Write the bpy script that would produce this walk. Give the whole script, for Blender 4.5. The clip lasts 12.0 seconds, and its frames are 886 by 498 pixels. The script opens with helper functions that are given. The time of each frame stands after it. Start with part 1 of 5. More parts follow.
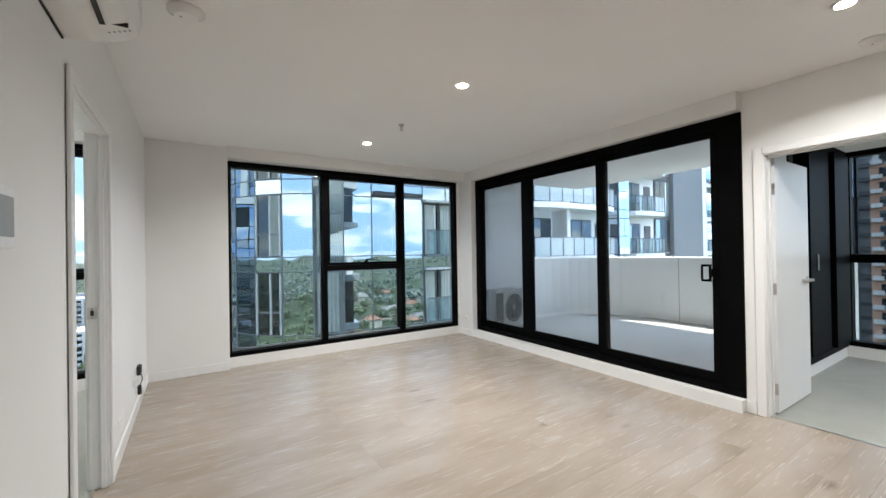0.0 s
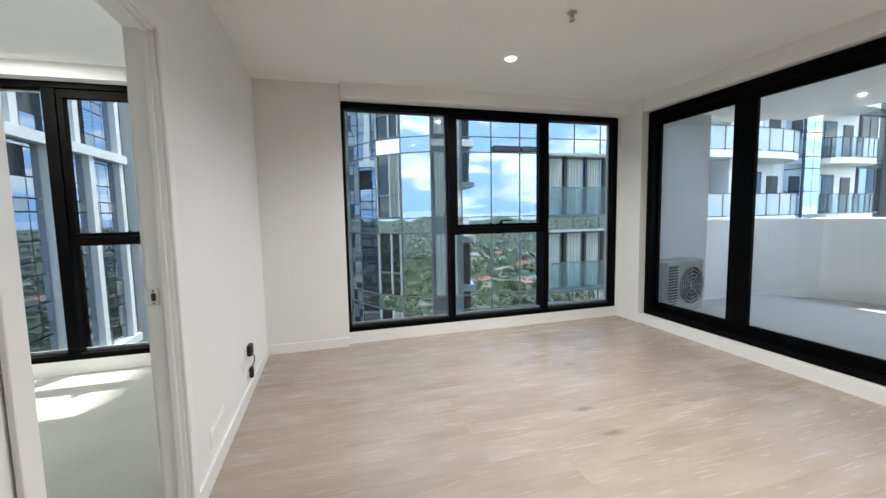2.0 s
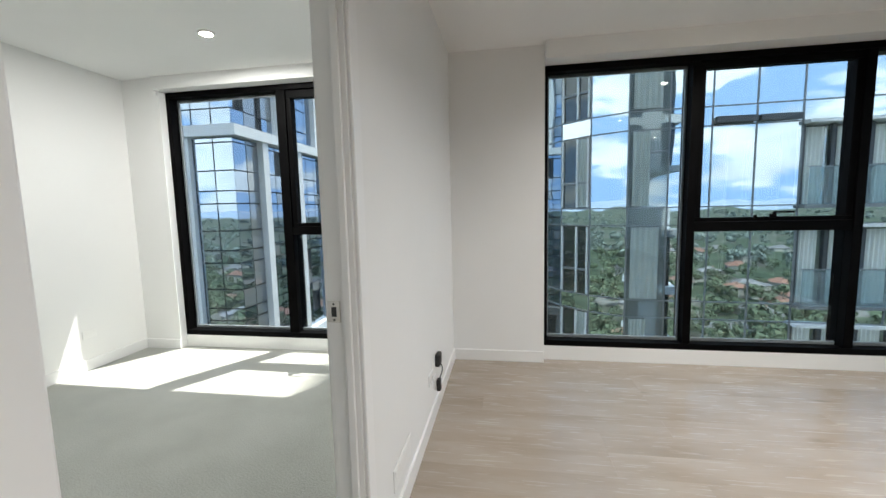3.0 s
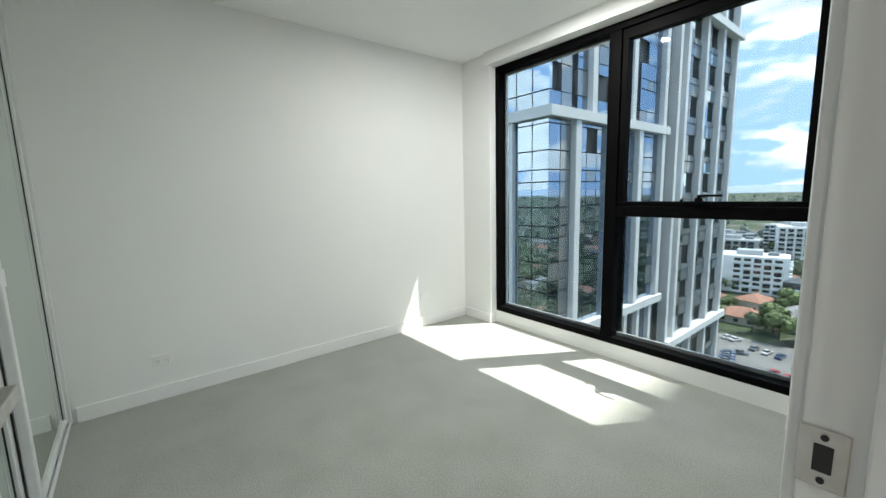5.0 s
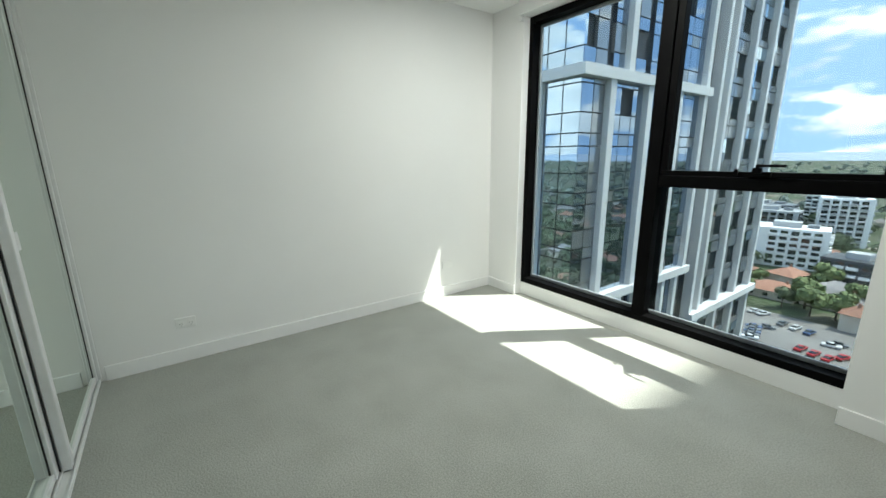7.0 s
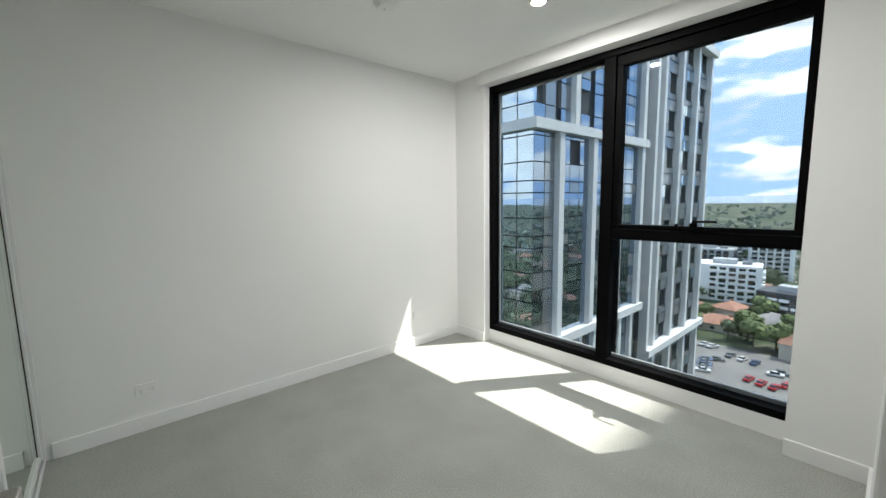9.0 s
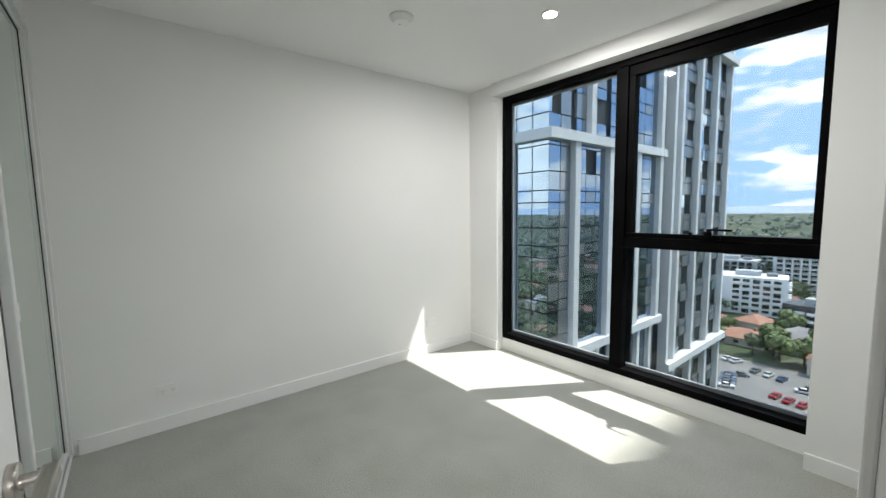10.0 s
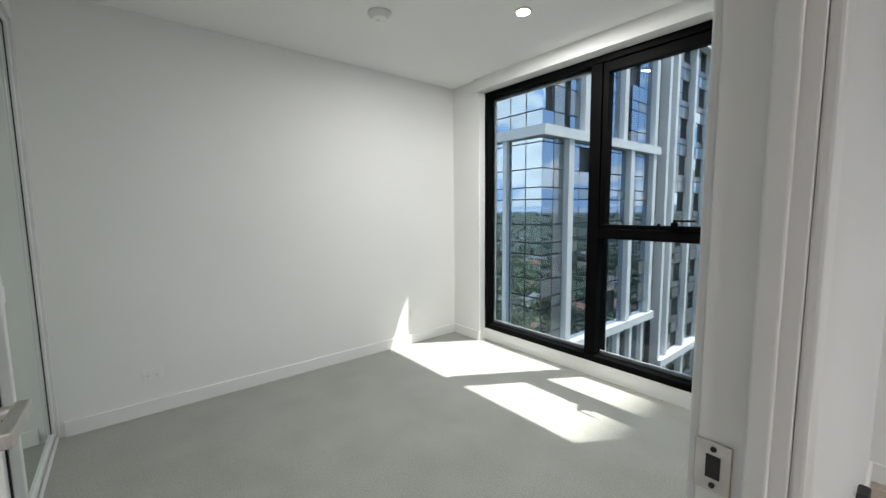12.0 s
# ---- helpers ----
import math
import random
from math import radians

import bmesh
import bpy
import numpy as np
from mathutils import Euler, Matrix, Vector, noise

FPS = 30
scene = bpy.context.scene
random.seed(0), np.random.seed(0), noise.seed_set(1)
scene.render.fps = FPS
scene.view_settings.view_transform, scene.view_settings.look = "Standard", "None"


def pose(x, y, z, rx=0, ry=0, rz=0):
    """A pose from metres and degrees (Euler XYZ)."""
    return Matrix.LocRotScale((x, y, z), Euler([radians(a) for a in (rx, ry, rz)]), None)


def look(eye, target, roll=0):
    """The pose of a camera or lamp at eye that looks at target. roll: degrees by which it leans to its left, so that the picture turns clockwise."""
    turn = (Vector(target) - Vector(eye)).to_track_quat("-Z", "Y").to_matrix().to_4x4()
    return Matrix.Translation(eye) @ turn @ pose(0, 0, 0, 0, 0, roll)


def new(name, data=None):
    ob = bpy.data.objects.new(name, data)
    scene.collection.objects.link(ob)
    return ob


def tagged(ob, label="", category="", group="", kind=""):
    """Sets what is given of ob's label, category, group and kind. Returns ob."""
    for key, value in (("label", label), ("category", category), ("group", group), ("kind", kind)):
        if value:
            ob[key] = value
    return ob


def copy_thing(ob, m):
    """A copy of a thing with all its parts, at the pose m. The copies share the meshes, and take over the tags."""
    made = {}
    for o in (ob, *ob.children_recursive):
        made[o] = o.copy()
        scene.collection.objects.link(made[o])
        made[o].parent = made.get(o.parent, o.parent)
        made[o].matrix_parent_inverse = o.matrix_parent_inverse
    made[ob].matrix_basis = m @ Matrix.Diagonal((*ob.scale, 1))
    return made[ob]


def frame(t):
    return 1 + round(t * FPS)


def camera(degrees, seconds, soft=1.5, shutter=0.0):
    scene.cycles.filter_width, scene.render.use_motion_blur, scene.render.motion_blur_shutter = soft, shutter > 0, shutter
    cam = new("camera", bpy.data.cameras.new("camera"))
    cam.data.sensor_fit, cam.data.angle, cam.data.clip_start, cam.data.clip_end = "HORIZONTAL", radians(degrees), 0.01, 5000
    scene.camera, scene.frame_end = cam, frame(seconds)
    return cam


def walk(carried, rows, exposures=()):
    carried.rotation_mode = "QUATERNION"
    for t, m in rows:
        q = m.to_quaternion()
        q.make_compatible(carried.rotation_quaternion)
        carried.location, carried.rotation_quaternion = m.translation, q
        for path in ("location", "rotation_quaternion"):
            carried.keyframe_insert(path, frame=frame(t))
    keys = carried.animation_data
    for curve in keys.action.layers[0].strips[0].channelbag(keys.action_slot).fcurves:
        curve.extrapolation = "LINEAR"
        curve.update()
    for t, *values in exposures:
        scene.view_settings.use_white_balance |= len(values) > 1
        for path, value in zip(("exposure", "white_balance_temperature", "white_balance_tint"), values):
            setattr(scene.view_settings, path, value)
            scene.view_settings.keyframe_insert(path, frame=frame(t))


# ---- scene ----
cam = camera(97.1, 12.0)
PATH = [
    (0, (0.357, 0.242, 1.345), (1.435, 1.927, 1.356), -0.9),
    (0.5, (0.42, 0.443, 1.337), (1.472, 2.143, 1.29), -1.0),
    (1, (0.485, 0.709, 1.343), (1.498, 2.431, 1.247), -1.0),
    (1.5, (0.561, 1.058, 1.331), (1.46, 2.838, 1.185), -0.9),
    (2, (0.553, 1.421, 1.329), (1.109, 3.334, 1.152), -1.1),
    (2.5, (0.463, 1.771, 1.334), (0.569, 3.759, 1.14), -1.3),
    (3, (0.394, 2.116, 1.332), (0.077, 4.08, 1.125), -1.3),
    (3.5, (0.266, 2.348, 1.336), (-0.514, 4.176, 1.116), -1.4),
    (5.5, (-0.149, 2.744, 1.297), (-1.766, 3.875, 0.969), -1.1),
    (6, (-0.186, 2.787, 1.284), (-1.81, 3.886, 0.888), -1.1),
    (6.5, (-0.21, 2.777, 1.296), (-1.821, 3.869, 0.836), -1.0),
    (8.5, (-0.197, 2.669, 1.412), (-1.715, 3.932, 1.092), -0.8),
    (9, (-0.177, 2.639, 1.414), (-1.681, 3.936, 1.173), -0.9),
    (9.5, (-0.164, 2.618, 1.403), (-1.664, 3.927, 1.209), -0.8),
    (10, (-0.136, 2.627, 1.402), (-1.692, 3.869, 1.211), -0.8),
    (10.5, (-0.098, 2.611, 1.392), (-1.716, 3.771, 1.205), -0.7),
    (11, (-0.065, 2.569, 1.399), (-1.696, 3.711, 1.204), -0.8),
    (11.5, (-0.033, 2.563, 1.374), (-1.658, 3.713, 1.183), -0.7),
    (12, (0.015, 2.665, 1.359), (-1.527, 3.922, 1.154), -0.6),
]
LIGHT = [(0.0, 3.5, 6300, 8), (1.5, 3.52, 6350, 8), (2.5, 3.44, 6350, 8), (3.5, 3.26, 6350, 6), (5.5, 3.19, 6250, 2), (6.5, 3.17, 6250, -1), (8.5, 3.06, 6350, 7), (10.0, 3.07, 6350, 8), (12.0, 3.05, 6300, 8)]
walk(cam, [(t, look(e, a, r)) for t, e, a, r in PATH], LIGHT)

# ---- world, sun, exposure ----
SUN_AZ, SUN_EL = radians(32.1), radians(63.1)
sun_way = Vector((math.sin(SUN_AZ) * math.cos(SUN_EL), math.cos(SUN_AZ) * math.cos(SUN_EL), math.sin(SUN_EL)))
world = bpy.data.worlds.new("world")
scene.world = world
world.use_nodes = True
wn, wl = world.node_tree.nodes, world.node_tree.links
wn.clear()
sky = wn.new("ShaderNodeTexSky")
sky.sky_type, sky.sun_disc = "NISHITA", False
sky.sun_elevation, sky.sun_rotation = SUN_EL, SUN_AZ
sky.air_density, sky.dust_density, sky.ozone_density = 0.8, 0.1, 1.4
wtc = wn.new("ShaderNodeTexCoord")
wmap = wn.new("ShaderNodeMapping")
wmap.inputs["Scale"].default_value = (1.0, 1.0, 3.2)
wnoise = wn.new("ShaderNodeTexNoise")
wnoise.inputs["Scale"].default_value, wnoise.inputs["Detail"].default_value, wnoise.inputs["Roughness"].default_value = 4.2, 8, 0.58
wramp = wn.new("ShaderNodeValToRGB")
wramp.color_ramp.elements[0].position, wramp.color_ramp.elements[1].position = 0.485, 0.55
wshade = wn.new("ShaderNodeTexNoise")
wshade.inputs["Scale"].default_value, wshade.inputs["Detail"].default_value = 5.0, 6
wcol = wn.new("ShaderNodeValToRGB")
wcol.color_ramp.elements[0].color, wcol.color_ramp.elements[1].color = (1.7, 1.8, 1.95, 1), (2.7, 2.75, 2.85, 1)
wcol.color_ramp.elements[0].position, wcol.color_ramp.elements[1].position = 0.36, 0.54
wmix = wn.new("ShaderNodeMix")
wmix.data_type = "RGBA"
wbg, wout = wn.new("ShaderNodeBackground"), wn.new("ShaderNodeOutputWorld")
wbg.inputs["Strength"].default_value = 0.15
wl.new(wtc.outputs["Generated"], wmap.inputs["Vector"])
wl.new(wmap.outputs["Vector"], wnoise.inputs["Vector"])
wl.new(wmap.outputs["Vector"], wshade.inputs["Vector"])
wl.new(wnoise.outputs["Fac"], wramp.inputs["Fac"])
wl.new(wshade.outputs["Fac"], wcol.inputs["Fac"])
wl.new(wramp.outputs["Color"], wmix.inputs["Factor"])
wcap = wn.new("ShaderNodeMix")
wcap.data_type, wcap.blend_type = "RGBA", "DARKEN"
wcap.inputs["Factor"].default_value, wcap.inputs["B"].default_value = 1.0, (0.95, 1.42, 2.2, 1)
wl.new(sky.outputs["Color"], wcap.inputs["A"])
wl.new(wcap.outputs["Result"], wmix.inputs["A"])
wl.new(wcol.outputs["Color"], wmix.inputs["B"])
wl.new(wmix.outputs["Result"], wbg.inputs["Color"])
wl.new(wbg.outputs["Background"], wout.inputs["Surface"])

sun_data = bpy.data.lights.new("sun", "SUN")
sun_data.energy, sun_data.angle, sun_data.color = 1.25, radians(0.55), (1.0, 0.95, 0.88)
sun = new("sun", sun_data)
sun.matrix_world = look(Vector((0, 0, 40)) + sun_way * 30, (0, 0, 40))


# ---- materials ----
def mat_nodes(name):
    m = bpy.data.materials.new(name)
    m.use_nodes = True
    nt = m.node_tree
    return m, nt.nodes, nt.links, nt.nodes["Principled BSDF"]


def noise_node(n, l, scale, detail=5, stretch=(1, 1, 1), coord="Object"):
    tc, mp, nz = n.new("ShaderNodeTexCoord"), n.new("ShaderNodeMapping"), n.new("ShaderNodeTexNoise")
    mp.inputs["Scale"].default_value = stretch
    nz.inputs["Scale"].default_value, nz.inputs["Detail"].default_value = scale, detail
    l.new(tc.outputs[coord], mp.inputs["Vector"])
    l.new(mp.outputs["Vector"], nz.inputs["Vector"])
    return nz


def ramp(n, l, fac, stops):
    r = n.new("ShaderNodeValToRGB")
    e = r.color_ramp.elements
    while len(e) < len(stops):
        e.new(0.5)
    for el, (p, c) in zip(e, stops):
        el.position, el.color = p, (*c, 1)
    l.new(fac, r.inputs["Fac"])
    return r


def bump(n, l, b, fac, strength, distance):
    bn = n.new("ShaderNodeBump")
    bn.inputs["Strength"].default_value, bn.inputs["Distance"].default_value = strength, distance
    l.new(fac, bn.inputs["Height"])
    l.new(bn.outputs["Normal"], b.inputs["Normal"])


def surface(name, c0, c1, rough=0.6, metal=0.0, scale=6.0, fine=120.0, relief=0.1, dist=0.002, stretch=(1, 1, 1), spec=0.5, random_tone=0.0):
    """A two-scale surface: a broad stain between c0 and c1, a fine grain as relief."""
    m, n, l, b = mat_nodes(name)
    broad = noise_node(n, l, scale, 6, stretch)
    r = ramp(n, l, broad.outputs["Fac"], [(0.3, c0), (0.7, c1)])
    out = r.outputs["Color"]
    if random_tone:
        oi, hsv, mr = n.new("ShaderNodeObjectInfo"), n.new("ShaderNodeHueSaturation"), n.new("ShaderNodeMapRange")
        mr.inputs["To Min"].default_value, mr.inputs["To Max"].default_value = 1 - random_tone, 1 + random_tone
        l.new(oi.outputs["Random"], mr.inputs["Value"])
        l.new(mr.outputs["Result"], hsv.inputs["Value"])
        l.new(out, hsv.inputs["Color"])
        out = hsv.outputs["Color"]
    l.new(out, b.inputs["Base Color"])
    b.inputs["Roughness"].default_value, b.inputs["Metallic"].default_value = rough, metal
    b.inputs["Specular IOR Level"].default_value = spec
    if relief:
        g = noise_node(n, l, fine, 3)
        bump(n, l, b, g.outputs["Fac"], relief, dist)
    return m


M_WALL = surface("wall_paint", (0.79, 0.79, 0.785), (0.82, 0.82, 0.815), 0.55, scale=1.2, fine=260, relief=0.06)
M_CEIL = surface("ceiling_paint", (0.86, 0.86, 0.855), (0.89, 0.89, 0.885), 0.8, scale=1.0, fine=200, relief=0.05)
M_TRIM = surface("trim_gloss", (0.80, 0.80, 0.80), (0.83, 0.83, 0.83), 0.28, scale=2.0, fine=90, relief=0.03)
M_BLACK = surface("black_powder_coat", (0.001, 0.001, 0.0012), (0.0022, 0.0022, 0.0025), 0.5, scale=5, fine=700, relief=0.05, dist=0.0005, spec=0.05)
M_STEEL = surface("brushed_steel", (0.50, 0.48, 0.45), (0.62, 0.60, 0.57), 0.32, 1.0, scale=30, fine=300, relief=0.05, stretch=(1, 8, 1))
M_ALU = surface("white_aluminium", (0.70, 0.71, 0.71), (0.78, 0.79, 0.79), 0.3, 0.1, scale=8, relief=0.02)
M_PLASTIC = surface("white_plastic", (0.80, 0.80, 0.79), (0.84, 0.84, 0.83), 0.32, scale=10, relief=0.02)
M_GREYPLASTIC = surface("grey_plastic", (0.30, 0.31, 0.31), (0.36, 0.37, 0.37), 0.45, scale=14, relief=0.05)
M_BEAD = surface("pale_grey_bead", (0.46, 0.47, 0.50), (0.54, 0.55, 0.58), 0.45, scale=9, relief=0.03)
M_RUBBER = surface("black_rubber", (0.012, 0.012, 0.012), (0.022, 0.022, 0.022), 0.6, scale=20, relief=0.05)
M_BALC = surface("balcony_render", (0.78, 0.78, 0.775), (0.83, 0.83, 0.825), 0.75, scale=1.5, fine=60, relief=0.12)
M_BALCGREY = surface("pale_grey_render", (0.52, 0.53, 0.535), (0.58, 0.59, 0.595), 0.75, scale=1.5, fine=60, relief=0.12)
# white casing standing in shade: the shade is painted as dark grey
M_UNIT = surface("shaded_unit_casing", (0.22, 0.23, 0.225), (0.30, 0.31, 0.30), 0.4, 0.1, scale=4, relief=0.03)
M_TILE = surface("grey_porcelain", (0.30, 0.295, 0.28), (0.40, 0.395, 0.38), 0.5, scale=5, fine=140, relief=0.1, random_tone=0.08)
M_GROUT = surface("tile_grout", (0.18, 0.18, 0.18), (0.24, 0.24, 0.24), 0.9, scale=20)
M_WHITECLAD = surface("white_cladding", (0.80, 0.81, 0.82), (0.86, 0.865, 0.87), 0.5, scale=0.6, relief=0)
M_CONC = surface("pale_concrete", (0.36, 0.37, 0.38), (0.48, 0.49, 0.50), 0.75, scale=0.5, relief=0)
M_DARKCLAD = surface("charcoal_cladding", (0.045, 0.05, 0.058), (0.075, 0.082, 0.092), 0.5, scale=0.4, relief=0)
M_GREYCLAD = surface("slate_grey_cladding", (0.15, 0.165, 0.185), (0.18, 0.195, 0.215), 0.6, scale=0.25, relief=0)
M_MULL = surface("grey_mullion", (0.20, 0.215, 0.23), (0.27, 0.285, 0.30), 0.45, 0.3, scale=2, relief=0.0)
M_BRICKCLAD = surface("brown_brick_cladding", (0.24, 0.13, 0.09), (0.36, 0.22, 0.16), 0.8, scale=0.8, fine=10, relief=0.2)
M_ROOF_T = surface("terracotta_roof", (0.24, 0.11, 0.075), (0.36, 0.19, 0.13), 0.8, scale=0.7, fine=6, relief=0.4, random_tone=0.25)
M_ROOF_G = surface("grey_roof", (0.16, 0.15, 0.15), (0.27, 0.25, 0.24), 0.8, scale=0.7, fine=6, relief=0.4, random_tone=0.3)
M_HOUSE = surface("house_render", (0.42, 0.38, 0.33), (0.58, 0.54, 0.48), 0.8, scale=0.4, fine=8, relief=0.1, random_tone=0.2)
M_BARK = surface("bark", (0.06, 0.045, 0.03), (0.12, 0.09, 0.07), 0.9, scale=3, fine=20, relief=0.5)
M_ASPHALT = surface("car_park_asphalt", (0.16, 0.15, 0.145), (0.22, 0.21, 0.20), 0.9, scale=0.15, fine=10, relief=0.2)


def knot_floor():
    """Pale limed oak: long grain, soft bands, scattered grey-brown knots, a tone per board."""
    m, n, l, b = mat_nodes("limed_oak")
    oi = n.new("ShaderNodeObjectInfo")
    tc = n.new("ShaderNodeTexCoord")
    off, addv = n.new("ShaderNodeVectorMath"), n.new("ShaderNodeVectorMath")
    off.operation, addv.operation = "SCALE", "ADD"
    comb = n.new("ShaderNodeCombineXYZ")
    for k in ("X", "Y", "Z"):
        l.new(oi.outputs["Random"], comb.inputs[k])
    l.new(comb.outputs["Vector"], off.inputs[0])
    off.inputs["Scale"].default_value = 37.0
    l.new(tc.outputs["Object"], addv.inputs[0])
    l.new(off.outputs["Vector"], addv.inputs[1])

    def noise(scale, stretch, detail):
        mp, nz = n.new("ShaderNodeMapping"), n.new("ShaderNodeTexNoise")
        mp.inputs["Scale"].default_value = stretch
        nz.inputs["Scale"].default_value, nz.inputs["Detail"].default_value = scale, detail
        l.new(addv.outputs["Vector"], mp.inputs["Vector"])
        l.new(mp.outputs["Vector"], nz.inputs["Vector"])
        return nz

    grain = noise(9.0, (0.5, 9, 9), 8)
    cloud = noise(2.2, (0.7, 2.5, 1), 5)
    tone = ramp(n, l, cloud.outputs["Fac"], [(0.3, (0.305, 0.25, 0.2)), (0.52, (0.365, 0.306, 0.254)), (0.75, (0.415, 0.36, 0.308))])
    line = ramp(n, l, grain.outputs["Fac"], [(0.35, (0.945, 0.935, 0.925)), (0.6, (1, 1, 1))])
    mul = n.new("ShaderNodeMix")
    mul.data_type, mul.blend_type = "RGBA", "MULTIPLY"
    mul.inputs["Factor"].default_value = 0.75
    l.new(tone.outputs["Color"], mul.inputs["A"])
    l.new(line.outputs["Color"], mul.inputs["B"])
    vor, vmp = n.new("ShaderNodeTexVoronoi"), n.new("ShaderNodeMapping")
    vmp.inputs["Scale"].default_value = (1.5, 4.0, 1.0)
    vor.inputs["Scale"].default_value = 1.0
    warp = noise(14.0, (1, 2, 1), 4)
    wadd = n.new("ShaderNodeVectorMath")
    wadd.operation = "MULTIPLY_ADD"
    wadd.inputs[1].default_value = (0.035, 0.035, 0.0)
    l.new(warp.outputs["Color"], wadd.inputs[0])
    l.new(addv.outputs["Vector"], wadd.inputs[2])
    l.new(wadd.outputs["Vector"], vmp.inputs["Vector"])
    l.new(vmp.outputs["Vector"], vor.inputs["Vector"])
    kr = ramp(n, l, vor.outputs["Distance"], [(0.03, (0.75, 0.75, 0.75)), (0.15, (0, 0, 0))])
    pick = ramp(n, l, vor.outputs["Color"], [(0.42, (0, 0, 0)), (0.5, (1, 1, 1))])
    km = n.new("ShaderNodeMath")
    km.operation = "MULTIPLY"
    l.new(kr.outputs["Color"], km.inputs[0])
    l.new(pick.outputs["Color"], km.inputs[1])
    knot = n.new("ShaderNodeMix")
    knot.data_type = "RGBA"
    knot.inputs["B"].default_value = (0.13, 0.095, 0.075, 1)
    l.new(km.outputs["Value"], knot.inputs["Factor"])
    l.new(mul.outputs["Result"], knot.inputs["A"])
    hsv, mr = n.new("ShaderNodeHueSaturation"), n.new("ShaderNodeMapRange")
    mr.inputs["To Min"].default_value, mr.inputs["To Max"].default_value = 0.975, 1.025
    l.new(oi.outputs["Random"], mr.inputs["Value"])
    l.new(mr.outputs["Result"], hsv.inputs["Value"])
    l.new(knot.outputs["Result"], hsv.inputs["Color"])
    l.new(hsv.outputs["Color"], b.inputs["Base Color"])
    rr = ramp(n, l, grain.outputs["Fac"], [(0.3, (0.28, 0.28, 0.28)), (0.7, (0.25, 0.25, 0.25))])
    l.new(rr.outputs["Color"], b.inputs["Roughness"])
    bump(n, l, b, grain.outputs["Fac"], 0.04, 0.001)
    return m


def carpet():
    m, n, l, b = mat_nodes("grey_loop_carpet")
    broad = noise_node(n, l, 3.2, 9)
    tuft = noise_node(n, l, 150.0, 4)
    c = ramp(n, l, broad.outputs["Fac"], [(0.3, (0.36, 0.37, 0.335)), (0.7, (0.42, 0.43, 0.395))])
    t = ramp(n, l, tuft.outputs["Fac"], [(0.35, (0.62, 0.62, 0.62)), (0.62, (1, 1, 1))])
    mul = n.new("ShaderNodeMix")
    mul.data_type, mul.blend_type = "RGBA", "MULTIPLY"
    mul.inputs["Factor"].default_value = 0.8
    l.new(c.outputs["Color"], mul.inputs["A"])
    l.new(t.outputs["Color"], mul.inputs["B"])
    l.new(mul.outputs["Result"], b.inputs["Base Color"])
    b.inputs["Roughness"].default_value, b.inputs["Specular IOR Level"].default_value = 0.95, 0.1
    b.inputs["Sheen Weight"].default_value = 0.2
    bump(n, l, b, tuft.outputs["Fac"], 0.8, 0.006)
    return m


def pane(name, tint, gloss):
    """Clear tinted glazing: straight transmission with a thin mirror film."""
    m, n, l, b = mat_nodes(name)
    tr, gl, mx = n.new("ShaderNodeBsdfTransparent"), n.new("ShaderNodeBsdfGlossy"), n.new("ShaderNodeMixShader")
    tr.inputs["Color"].default_value = (*tint, 1)
    gl.inputs["Roughness"].default_value = 0.0
    gl.inputs["Color"].default_value = (0.9, 0.95, 0.93, 1)
    lw, pw, ma = n.new("ShaderNodeLayerWeight"), n.new("ShaderNodeMath"), n.new("ShaderNodeMath")
    pw.operation, ma.operation = "POWER", "MULTIPLY_ADD"
    pw.inputs[1].default_value = 5.0
    ma.inputs[1].default_value, ma.inputs[2].default_value = 1.0 - gloss, gloss
    l.new(lw.outputs["Facing"], pw.inputs[0])
    l.new(pw.outputs["Value"], ma.inputs[0])
    l.new(ma.outputs["Value"], mx.inputs["Fac"])
    l.new(tr.outputs["BSDF"], mx.inputs[1])
    l.new(gl.outputs["BSDF"], mx.inputs[2])
    l.new(mx.outputs["Shader"], n["Material Output"].inputs["Surface"])
    return m


def frosted(name, tint, share):
    """Translucent milky balustrade glass with a soft gloss."""
    m, n, l, b = mat_nodes(name)
    tr, mx = n.new("ShaderNodeBsdfTransparent"), n.new("ShaderNodeMixShader")
    b.inputs["Base Color"].default_value, b.inputs["Roughness"].default_value = (*tint, 1), 0.12
    tr.inputs["Color"].default_value = (0.82, 0.9, 0.92, 1)
    mx.inputs["Fac"].default_value = share
    l.new(tr.outputs["BSDF"], mx.inputs[1])
    l.new(b.outputs["BSDF"], mx.inputs[2])
    l.new(mx.outputs["Shader"], n["Material Output"].inputs["Surface"])
    return m


